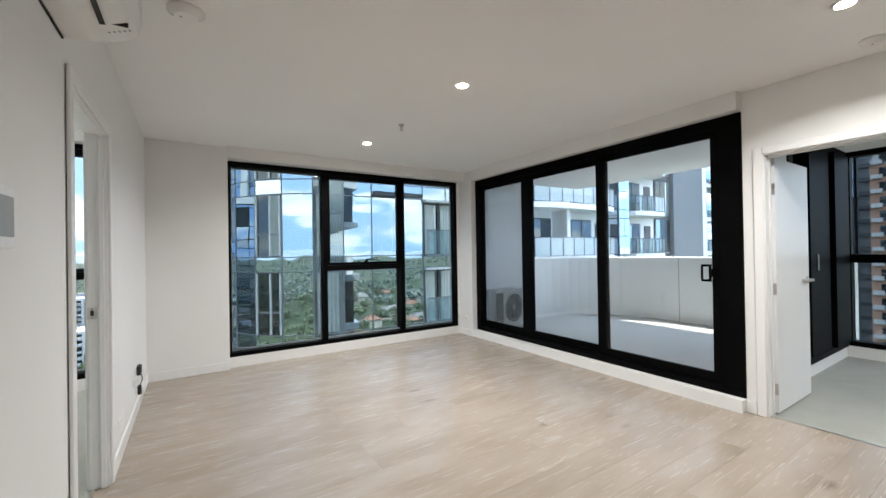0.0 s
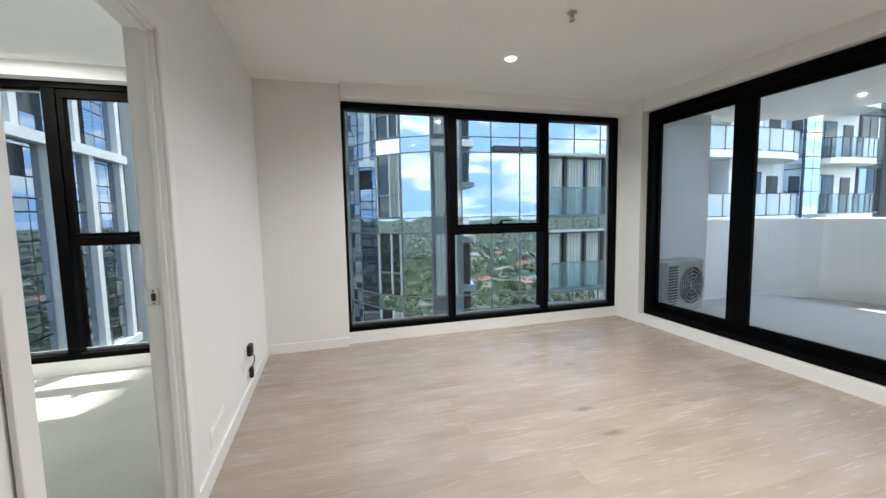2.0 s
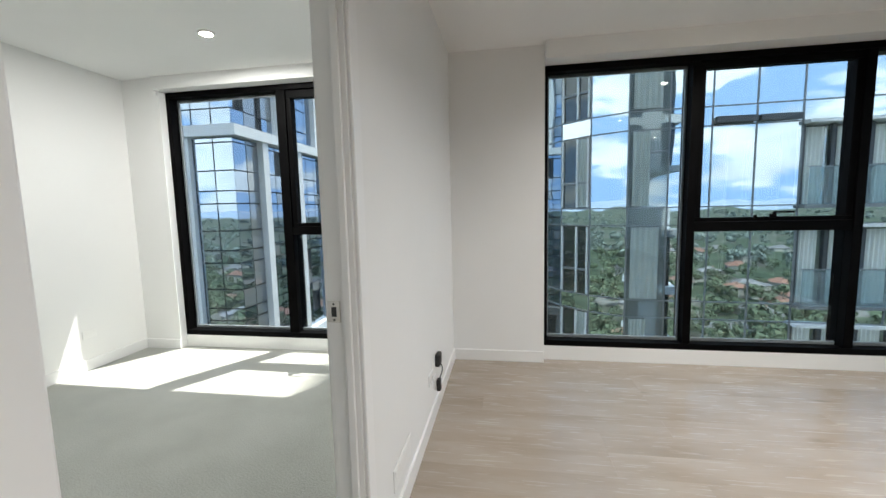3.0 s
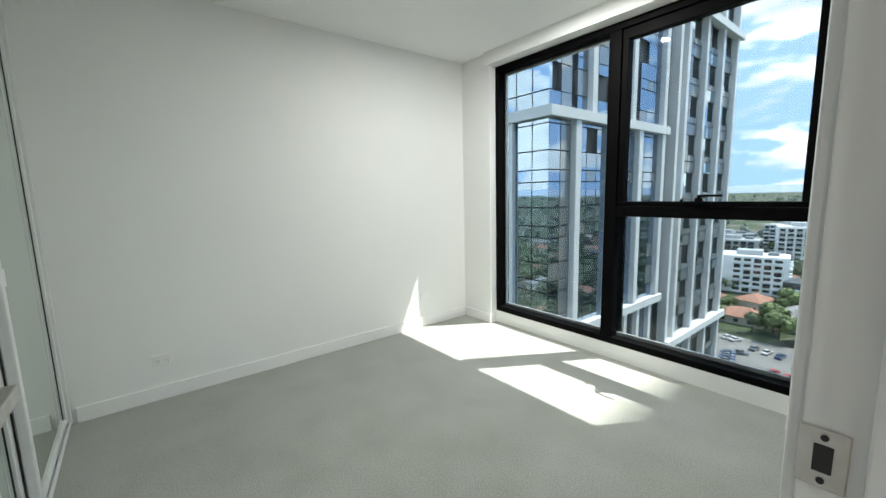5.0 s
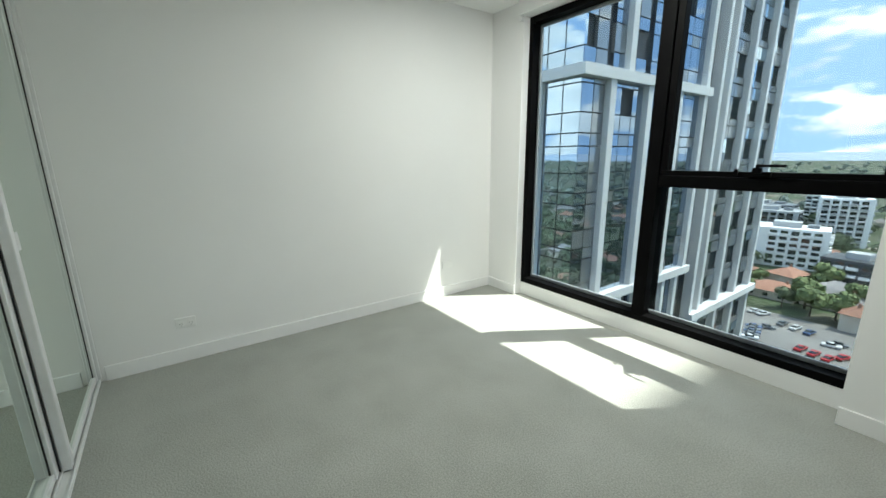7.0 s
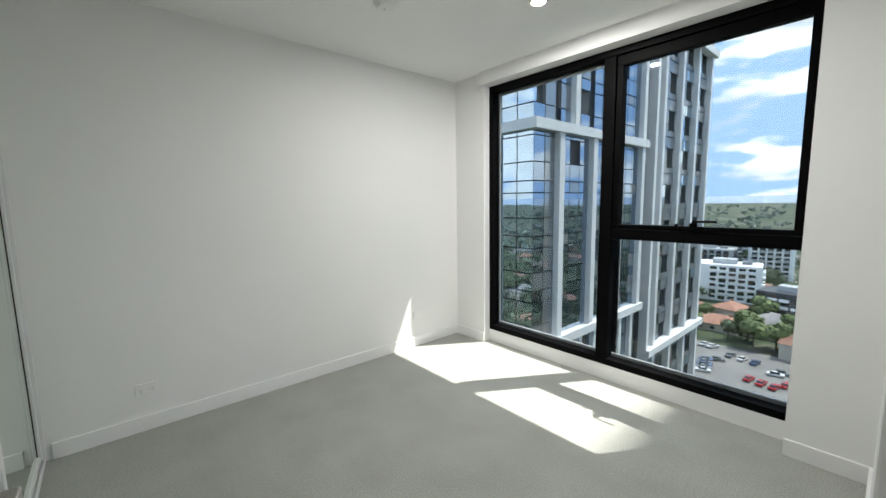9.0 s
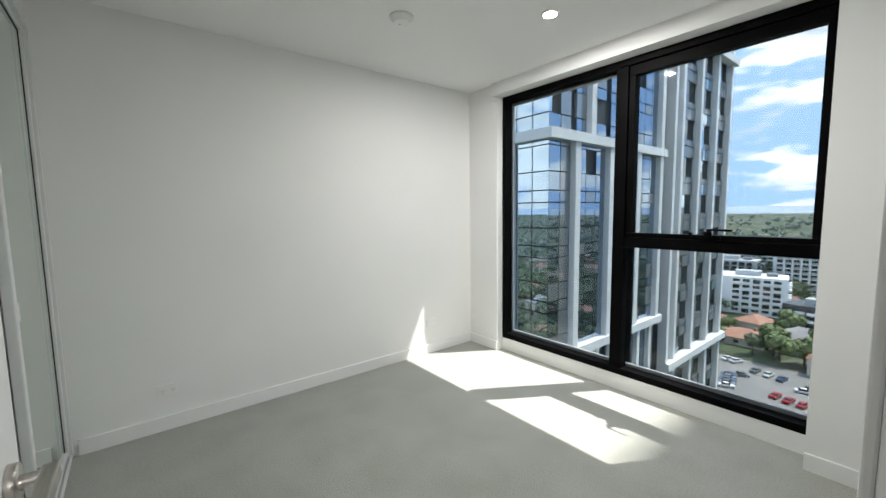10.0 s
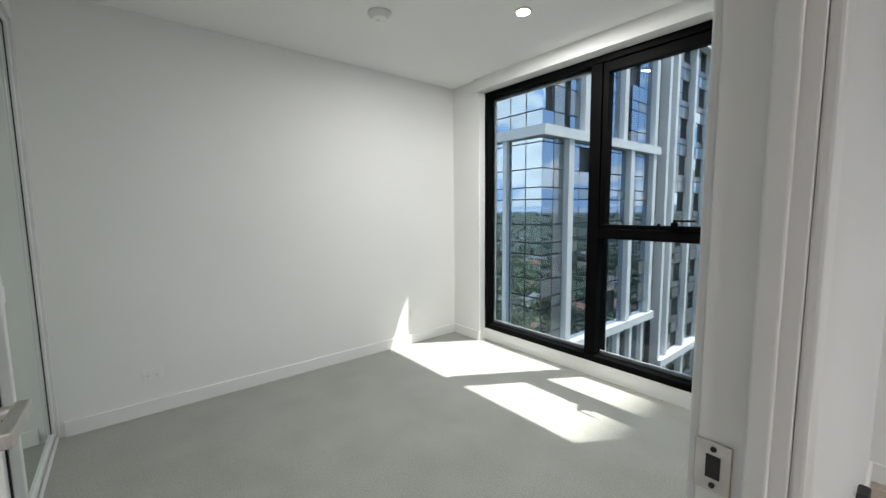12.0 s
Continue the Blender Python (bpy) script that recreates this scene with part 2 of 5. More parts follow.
def facade_glass(name, dark, tint, share, wave):
    """Coated facade glass: a mirror over dark rooms, each pane slightly bowed."""
    m, n, l, b = mat_nodes(name)
    df, gl, mx = n.new("ShaderNodeBsdfDiffuse"), n.new("ShaderNodeBsdfGlossy"), n.new("ShaderNodeMixShader")
    df.inputs["Color"].default_value = (*dark, 1)
    gl.inputs["Color"].default_value = (*tint, 1)
    gl.inputs["Roughness"].default_value = 0.01
    mx.inputs["Fac"].default_value = share
    nz = noise_node(n, l, 0.7, 1)
    bn = n.new("ShaderNodeBump")
    bn.inputs["Strength"].default_value, bn.inputs["Distance"].default_value = 1.0, wave
    l.new(nz.outputs["Fac"], bn.inputs["Height"])
    l.new(bn.outputs["Normal"], gl.inputs["Normal"])
    l.new(df.outputs["BSDF"], mx.inputs[1])
    l.new(gl.outputs["BSDF"], mx.inputs[2])
    l.new(mx.outputs["Shader"], n["Material Output"].inputs["Surface"])
    return m


def mirror():
    m, n, l, b = mat_nodes("silvered_mirror")
    b.inputs["Base Color"].default_value = (0.70, 0.78, 0.72, 1)
    b.inputs["Metallic"].default_value, b.inputs["Roughness"].default_value = 1.0, 0.0
    return m


def lamp_face():
    m, n, l, b = mat_nodes("lit_diffuser")
    b.inputs["Base Color"].default_value = (0.9, 0.9, 0.88, 1)
    b.inputs["Emission Color"].default_value = (1.0, 0.86, 0.66, 1)
    b.inputs["Emission Strength"].default_value = 14.0
    return m


def leaves(name, c0, c1):
    m, n, l, b = mat_nodes(name)
    geo = n.new("ShaderNodeNewGeometry")
    r = ramp(n, l, geo.outputs["Random Per Island"], [(0.0, c0), (1.0, c1)])
    nz = noise_node(n, l, 0.03, 4)
    hs = n.new("ShaderNodeHueSaturation")
    mr = n.new("ShaderNodeMapRange")
    mr.inputs["To Min"].default_value, mr.inputs["To Max"].default_value = 0.6, 1.4
    l.new(nz.outputs["Fac"], mr.inputs["Value"])
    l.new(mr.outputs["Result"], hs.inputs["Value"])
    l.new(r.outputs["Color"], hs.inputs["Color"])
    l.new(hs.outputs["Color"], b.inputs["Base Color"])
    b.inputs["Roughness"].default_value = 0.7
    return m


def suburb_ground():
    """Gardens, yards and streets: a patchwork of greens with pale and brown lots, hazier with distance from the towers."""
    m, n, l, b = mat_nodes("suburb_ground")
    tc = n.new("ShaderNodeTexCoord")
    v1, v2 = n.new("ShaderNodeTexVoronoi"), n.new("ShaderNodeTexVoronoi")
    v1.inputs["Scale"].default_value, v2.inputs["Scale"].default_value = 0.045, 0.016
    l.new(tc.outputs["Object"], v1.inputs["Vector"])
    l.new(tc.outputs["Object"], v2.inputs["Vector"])
    a = ramp(n, l, v1.outputs["Color"], [(0.15, (0.045, 0.07, 0.03)), (0.45, (0.07, 0.095, 0.045)), (0.66, (0.06, 0.08, 0.04)), (0.8, (0.17, 0.15, 0.12)), (0.94, (0.30, 0.28, 0.25))])
    g = noise_node(n, l, 0.12, 8)
    gr = ramp(n, l, g.outputs["Fac"], [(0.35, (0.5, 0.5, 0.5)), (0.65, (1.2, 1.2, 1.2))])
    mul = n.new("ShaderNodeMix")
    mul.data_type, mul.blend_type = "RGBA", "MULTIPLY"
    mul.inputs["Factor"].default_value = 1.0
    l.new(a.outputs["Color"], mul.inputs["A"])
    l.new(gr.outputs["Color"], mul.inputs["B"])
    l.new(mul.outputs["Result"], b.inputs["Base Color"])
    b.inputs["Roughness"].default_value = 0.95
    return m


M_OAK, M_CARPET, M_MIRROR, M_LAMP = knot_floor(), carpet(), mirror(), lamp_face()
M_PANE = pane("window_glass", (0.62, 0.64, 0.635), 0.025)
M_PANE_L = pane("living_window_glass", (0.66, 0.685, 0.675), 0.03)
M_DOORPANE = pane("door_glass", (0.97, 0.98, 0.97), 0.045)
M_FROST = frosted("frosted_balustrade_glass", (0.66, 0.73, 0.76), 0.62)
M_FROST_THIN = frosted("tinted_balustrade_glass", (0.6, 0.68, 0.7), 0.16)
M_FAC_A = facade_glass("blue_coated_glass", (0.03, 0.04, 0.045), (0.64, 0.75, 0.83), 0.85, 0.007)
M_FAC_B = facade_glass("navy_coated_glass", (0.02, 0.03, 0.045), (0.55, 0.66, 0.80), 0.62, 0.006)
M_FAC_B2 = facade_glass("sky_blue_coated_glass", (0.03, 0.045, 0.06), (0.62, 0.76, 0.90), 0.78, 0.006)
M_FAC_D = facade_glass("smoked_glass", (0.025, 0.03, 0.032), (0.45, 0.52, 0.55), 0.16, 0.006)
M_FAC_C = facade_glass("curtained_glass", (0.21, 0.25, 0.245), (0.62, 0.72, 0.76), 0.42, 0.005)
M_SPANDREL = facade_glass("grey_spandrel_glass", (0.22, 0.235, 0.25), (0.7, 0.75, 0.8), 0.3, 0.006)
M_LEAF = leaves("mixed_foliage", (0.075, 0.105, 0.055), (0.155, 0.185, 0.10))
# far foliage: distance haze is mixed into the leaf colour
M_LEAF3 = leaves("haze_paled_foliage", (0.17, 0.205, 0.17), (0.26, 0.295, 0.25))
M_LEAF2 = leaves("bright_foliage", (0.075, 0.115, 0.04), (0.20, 0.24, 0.09))
M_GROUND = suburb_ground()
# the blue of these hills is distance haze put into the colour
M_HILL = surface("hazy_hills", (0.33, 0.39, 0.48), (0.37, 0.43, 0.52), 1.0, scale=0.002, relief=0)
# curtain colour darkened as if behind glass; it hangs just outside the panes
M_CURTAIN_SHADE = surface("shaded_curtain", (0.36, 0.41, 0.39), (0.46, 0.51, 0.48), 0.5, scale=3, relief=0)
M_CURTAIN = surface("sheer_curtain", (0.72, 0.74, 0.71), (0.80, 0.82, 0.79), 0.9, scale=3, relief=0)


# ---- building helpers ----
def box(bm, x0, x1, y0, y1, z0, z1, bevel=0.0):
    r = bmesh.ops.create_cube(bm, size=1.0, matrix=Matrix.Translation(((x0 + x1) / 2, (y0 + y1) / 2, (z0 + z1) / 2)) @ Matrix.Diagonal((x1 - x0, y1 - y0, z1 - z0, 1)))
    if bevel:
        edges = {e for v in r["verts"] for e in v.link_edges}
        bmesh.ops.bevel(bm, geom=list(edges), offset=bevel, segments=2, profile=0.5, affect="EDGES")
    return bm


def cyl(bm, m, r, depth, seg=24, r2=None):
    bmesh.ops.create_cone(bm, cap_ends=True, segments=seg, radius1=r, radius2=r if r2 is None else r2, depth=depth, matrix=m)
    return bm


def mesh_of(name, bm, material, smooth=False):
    me = bpy.data.meshes.new(name)
    bm.to_mesh(me)
    bm.free()
    me.materials.append(material)
    if smooth:
        for p in me.polygons:
            p.use_smooth = True
    return me


def part(name, bm, material, parent, label="", smooth=False):
    ob = new(name, mesh_of(name, bm, material, smooth))
    ob.parent = parent
    return tagged(ob, label)


def part_box(name, material, parent, x0, x1, y0, y1, z0, z1, bevel=0.0, label=""):
    return part(name, box(bmesh.new(), x0, x1, y0, y1, z0, z1, bevel), material, parent, label)


def thing(name, label, category, group="", kind="", at=(0, 0, 0)):
    ob = new(name)
    ob.empty_display_size = 0.1
    ob.location = at
    return tagged(ob, label, category, group, kind)


def solid(name, boxes, material, label, category, kind="structure", bevel=0.0):
    """One mesh out of boxes, at top level."""
    bm = bmesh.new()
    for b in boxes:
        box(bm, *b, bevel)
    return tagged(new(name, mesh_of(name, bm, material)), label, category, "", kind)


def pane_box(name, material, parent, x0, x1, y0, y1, z0, z1):
    p = part_box(name, material, parent, x0, x1, y0, y1, z0, z1)
    p.visible_shadow = False
    return p


# ---- the large structure ----
CEIL, HEAD = 2.6, 2.435
XL, XB, XE = -0.067, -0.152, -3.195
solid("wall_left", [(XB, XL, -3.2, 2.408, 0, CEIL), (XB, XL, 3.262, 5.66, 0, CEIL), (XB, XL, 2.408, 3.262, 2.075, CEIL)],
      M_WALL, "white painted partition wall with a doorway", "wall")
solid("wall_facade_living", [(XL, 0.71, 5.447, 5.66, 0, CEIL), (0.71, 4.005, 5.515, 5.74, 0, 0.124), (0.71, 4.05, 5.35, 5.63, 2.462, CEIL),
                             (4.005, 4.05, 5.515, 5.66, 0, 2.46), (4.05, 4.34, 5.18, 5.66, 0, CEIL)],
      M_WALL, "white wall around the wide living room window", "wall")
solid("wall_facade_bedroom", [(-3.36, -2.835, 5.44, 5.66, 0, CEIL), (-2.835, -2.805, 5.44, 5.66, 0, 2.482), (-2.805, -0.485, 5.515, 5.74, 0, 0.119), (-2.835, -0.485, 5.40, 5.62, 2.484, CEIL),
                              (-0.485, XB, 5.36, 5.66, 0, CEIL)], M_WALL, "white wall around the tall bedroom window", "wall")
solid("wall_glass_doors", [(4.06, 4.34, 1.61, 5.18, 0, 0.103), (4.06, 4.34, 1.61, 5.18, 2.45, CEIL)], M_WALL, "white hob and bulkhead around the sliding doors", "wall")
solid("wall_right", [(4.15, 4.26, 1.48, 1.61, 0, CEIL), (4.15, 4.26, -3.2, 0.63, 0, CEIL), (4.15, 4.26, 0.63, 1.48, 2.075, CEIL)],
      M_WALL, "white wall with a doorway to the second bedroom", "wall")
solid("wall_back", [(XB, 4.26, -3.35, -3.2, 0, CEIL)], M_WALL, "plain white back wall", "wall")
solid("wall_bedroom_end", [(-3.36, XE, 1.55, 5.44, 0, CEIL)], M_WALL, "plain white bedroom wall", "wall")
solid("wall_wardrobe", [(XE, -1.25, 2.155, 2.275, 2.44, CEIL), (-1.25, XB, 2.145, 2.275, 0, CEIL), (XE, -1.25, 1.53, 1.61, 0, CEIL), (-1.35, -1.25, 1.61, 2.145, 0, CEIL)],
      M_WALL, "white wall around the built-in wardrobe", "wall")
solid("wall_second_bedroom", [(4.26, 5.10, 1.60, 1.75, 0, CEIL), (5.10, 7.0, 1.60, 1.75, 0, 0.13), (5.10, 7.0, 1.60, 1.75, 2.46, CEIL),
                              (7.0, 7.2, 1.60, 1.75, 0, CEIL), (7.0, 7.2, -1.6, 1.598, 0, 0.13), (7.0, 7.2, -1.6, 1.598, 2.46, CEIL),
                              (7.0, 7.2, -3.2, -1.6, 0, CEIL), (4.26, 7.2, -3.35, -3.2, 0, CEIL)],
      M_WALL, "white walls of the second bedroom around its windows", "wall")
solid("ceiling", [(-3.36, 7.2, -3.35, 5.63, CEIL, 2.9)], M_CEIL, "flat white plasterboard ceiling", "ceiling")
solid("slab", [(-3.36, 7.2, -3.35, 5.8, -0.30, -0.02)], M_CONC, "concrete floor slab", "slab")
solid("carpet_bedroom", [(XE, XB + 0.005, 1.61, 5.515, -0.02, 0.0)], M_CARPET, "pale grey-green loop pile carpet", "carpet")
solid("carpet_second_bedroom", [(4.205, 7.0, -3.2, 1.60, -0.02, 0.0)], M_CARPET, "pale grey-green loop pile carpet", "carpet")
solid("threshold", [(4.185, 4.205, 0.63, 1.48, -0.02, 0.003), (XB + 0.005, XB + 0.02, 2.408, 3.262, -0.02, 0.003)], M_STEEL, "thin metal carpet trim in the doorways", "trim")

# skirting boards
SK = 0.095
solid("baseboard_living", [(XL, XL + 0.014, 3.33, 5.433, 0, SK), (XL, XL + 0.014, -3.2, 2.355, 0, SK), (XL, 0.71, 5.433, 5.447, 0, SK),
                           (4.036, 4.05, 5.18, 5.515, 0, SK), (4.036, 4.06, 5.166, 5.18, 0, SK), (4.136, 4.15, 1.54, 1.61, 0, SK), (4.136, 4.15, -3.2, 0.555, 0, SK)],
      M_TRIM, "white painted skirting board in the living room", "baseboard", bevel=0.002)
solid("baseboard_bedroom", [(XE, XE + 0.014, 2.30, 5.426, 0, SK), (XE, -2.805, 5.426, 5.44, 0, SK), (-0.485, XB - 0.014, 5.346, 5.36, 0, SK),
                            (XB - 0.014, XB, 3.33, 5.36, 0, SK), (-1.25, XB, 2.275, 2.289, 0, SK)],
      M_TRIM, "white painted skirting board in the bedroom", "baseboard", bevel=0.002)


def window_unit(name, label, x0, x1, z0, z1, mulls, sash, ztr, yf, glass):
    """A black aluminium window in the facade: outer frame, mullions, a transom and a top-hung sash in one bay."""
    w = thing(name, label, "window", kind="structure")
    d = yf + 0.13
    part_box("frame_sill", M_BLACK, w, x0, x1, yf, d, z0, z0 + 0.05, 0.003)
    part_box("frame_head", M_BLACK, w, x0, x1, yf, d, z1 - 0.05, z1, 0.003)
    part_box("frame_jamb", M_BLACK, w, x0, x0 + sash["jl"], yf, d, z0 + 0.05, z1 - 0.05, 0.003)
    part_box("frame_jamb", M_BLACK, w, x1 - sash["jr"], x1, yf, d, z0 + 0.05, z1 - 0.05, 0.003)
    for a, b in mulls:
        part_box("mullion", M_BLACK, w, a, b, yf + 0.004, d + 0.05, z0 + 0.05, z1 - 0.05, 0.003)
    edges = [x0 + sash["jl"]] + [v for ab in mulls for v in ab] + [x1 - sash["jr"]]
    bays = list(zip(edges[::2], edges[1::2]))
    g = yf + 0.075
    for i, (a, b) in enumerate(bays):
        if i != sash["bay"]:
            pane_box("pane", glass, w, a, b, g, g + 0.006, z0 + 0.05, z1 - 0.05)
            part_box("glazing_bead", M_BEAD, w, a, b, g + 0.012, g + 0.03, z0 + 0.05, z0 + 0.078, 0.002)
            part_box("glazing_bead", M_BEAD, w, a, b, g + 0.012, g + 0.03, z1 - 0.078, z1 - 0.05, 0.002)
            for e in (a, b - 0.018):
                part_box("glazing_bead", M_BEAD, w, e, e + 0.018, g + 0.012, g + 0.03, z0 + 0.078, z1 - 0.078, 0.002)
            continue
        part_box("transom", M_BLACK, w, a, b, yf + 0.01, d + 0.02, ztr - 0.04, ztr + 0.036, 0.003)
        pane_box("pane", glass, w, a, b, g, g + 0.006, z0 + 0.05, ztr - 0.04)
        part_box("glazing_bead", M_BEAD, w, a, b, g + 0.012, g + 0.03, z0 + 0.05, z0 + 0.078, 0.002)
        s = part_box("sash_rail", M_BLACK, w, a, b, yf + 0.022, yf + 0.09, ztr + 0.038, ztr + 0.07, 0.003)
        st = sash["top"]
        part_box("sash_rail", M_BLACK, w, a, b, yf + 0.022, yf + 0.09, z1 - st, z1 - 0.052, 0.003)
        part_box("sash_stile", M_BLACK, w, a, a + 0.045, yf + 0.022, yf + 0.09, ztr + 0.07, z1 - st, 0.003)
        part_box("sash_stile", M_BLACK, w, b - 0.045, b, yf + 0.022, yf + 0.09, ztr + 0.07, z1 - st, 0.003)
        pane_box("pane", glass, w, a + 0.045, b - 0.045, g, g + 0.006, ztr + 0.07, z1 - st)
        # cam handle on the sash rail
        c = (a + b) / 2 + sash["hx"]
        h = bmesh.new()
        z = ztr + 0.066
        box(h, c - 0.055, c + 0.055, yf - 0.004, yf + 0.024, z - 0.022, z + 0.006, 0.003)
        box(h, c - 0.03, c + 0.014, yf - 0.024, yf - 0.002, z - 0.004, z + 0.03, 0.005)
        box(h, c - 0.012, c + 0.006, yf - 0.030, yf - 0.012, z + 0.022, z + 0.046, 0.004)
        box(h, c - 0.012, c + 0.125, yf - 0.038, yf - 0.024, z + 0.034, z + 0.048, 0.004)
        box(h, c - 0.125, c - 0.108, yf + 0.004, yf + 0.022, z - 0.02, z + 0.02, 0.002)
        part("handle", h, M_BLACK, w, "black cam handle with a side lever")
    return w


window_unit("window_1", "wide black-framed three-bay living room window", 0.71, 4.005, 0.124, 2.46, [(1.825, 1.885), (2.985, 3.05)],
            {"bay": 1, "jl": 0.03, "jr": 0.055, "hx": 0.0, "top": 0.105}, 1.14, 5.515, M_PANE_L)
window_unit("window_2", "tall black-framed two-bay bedroom window", -2.805, -0.485, 0.119, 2.482, [(-1.67, -1.58)],
            {"bay": 1, "jl": 0.045, "jr": 0.015, "hx": 0.02, "top": 0.122}, 1.155, 5.515, M_PANE)
solid("window_stop", [(-2.845, -2.805, 5.42, 5.438, 2.44, 2.47)], M_TRIM, "thin white reveal strip beside the window", "trim", bevel=0.002)


def sliding_doors():
    w = thing("door_1", "black-framed glazed sliding doors to the balcony", "sliding door", kind="structure")
    x0, x1, z0, z1 = 4.137, 4.27, 0.105, 2.445
    part_box("sill_track", M_BLACK, w, x0, x1, 1.612, 5.178, z0, z0 + 0.06, 0.003)
    part_box("track_rib", M_BLACK, w, x0 + 0.055, x0 + 0.066, 1.79, 5.09, z0 + 0.06, z0 + 0.085, 0.002)
    part_box("head_track", M_BLACK, w, x0, x1, 1.612, 5.178, z1 - 0.085, z1, 0.003)
    part_box("jamb", M_BLACK, w, x0, x1, 5.10, 5.178, z0 + 0.06, z1 - 0.085, 0.003)
    part_box("jamb", M_BLACK, w, x0, x1, 1.612, 1.78, z0 + 0.06, z1 - 0.085, 0.003)

    def leaf(label, y0, y1, xa, w0, w1):
        for name, a, b, c, d in (("stile", y0, y0 + w0, z0 + 0.062, z1 - 0.087), ("stile", y1 - w1, y1, z0 + 0.062, z1 - 0.087),
                                 ("rail", y0 + w0, y1 - w1, z0 + 0.062, z0 + 0.15), ("rail", y0 + w0, y1 - w1, z1 - 0.15, z1 - 0.087)):
            part_box(name, M_BLACK, w, xa, xa + 0.04, a, b, c, d, 0.003, label)
        pane_box("pane", M_DOORPANE, w, xa + 0.017, xa + 0.023, y0 + w0, y1 - w1, z0 + 0.15, z1 - 0.15)

    leaf("", 4.13, 5.10, 4.217, 0.11, 0.02)
    leaf("", 2.91, 4.135, 4.217, 0.10, 0.10)
    leaf("", 1.78, 3.0, 4.16, 0.07, 0.10)
    h = bmesh.new()
    box(h, 4.105, 4.12, 1.835, 1.855, 1.045, 1.195, 0.004)
    box(h, 4.105, 4.12, 1.855, 1.915, 1.045, 1.065, 0.004)
    box(h, 4.105, 4.12, 1.855, 1.915, 1.175, 1.195, 0.004)
    box(h, 4.105, 4.12, 1.90, 1.918, 1.065, 1.175, 0.004)
    box(h, 4.12, 4.159, 1.825, 1.852, 1.085, 1.155, 0.004)
    part("pull_handle", h, M_BLACK, w, "black D-shaped pull handle")


sliding_doors()


def second_bedroom_windows():
    w = thing("window_3", "black-framed glazed side of the second bedroom", "window", kind="structure")
    y0, y1, z0, z1 = 1.585, 1.73, 0.13, 2.46
    part_box("frame_sill", M_BLACK, w, 5.10, 7.0, y0, y1, z0, z0 + 0.06, 0.003)
    part_box("frame_head", M_BLACK, w, 5.10, 7.0, y0, y1, z1 - 0.06, z1, 0.003)
    part_box("frame_jamb", M_BLACK, w, 5.10, 5.22, y0, y1, z0 + 0.06, z1 - 0.06, 0.003)
    part_box("door_stile", M_BLACK, w, 5.72, 6.36, y0 + 0.01, y1, z0 + 0.06, z1 - 0.06, 0.003)
    part_box("frame_jamb", M_BLACK, w, 6.45, 6.99, y0 - 0.02, y1, z0 + 0.06, z1 - 0.06, 0.003)
    pane_box("pane", M_PANE, w, 5.22, 5.72, 1.66, 1.666, z0 + 0.06, z1 - 0.06)
    pane_box("pane", M_PANE, w, 6.36, 6.45, 1.66, 1.666, z0 + 0.06, z1 - 0.06)
    part_box("lock_plate", M_STEEL, w, 5.92, 5.95, y0 + 0.002, y0 + 0.01, 1.08, 1.25, 0.002)
    v = thing("window_4", "black-framed window of the second bedroom facing towers", "window", kind="structure")
    part_box("frame_sill", M_BLACK, v, 7.02, 7.15, -1.6, 1.598, z0, z0 + 0.06, 0.003)
    part_box("frame_head", M_BLACK, v, 7.02, 7.15, -1.6, 1.598, z1 - 0.06, z1, 0.003)
    part_box("frame_jamb", M_BLACK, v, 7.02, 7.15, 1.56, 1.598, z0 + 0.06, z1 - 0.06, 0.003)
    part_box("frame_jamb", M_BLACK, v, 7.02, 7.15, -1.6, -1.55, z0 + 0.06, z1 - 0.06, 0.003)
    part_box("transom", M_BLACK, v, 7.02, 7.15, -1.55, 1.56, 1.13, 1.23, 0.003)
    pane_box("pane", M_PANE, v, 7.09, 7.096, -1.55, 1.56, z0 + 0.06, 1.13)
    pane_box("pane", M_PANE, v, 7.09, 7.096, -1.55, 1.56, 1.23, z1 - 0.06)


second_bedroom_windows()


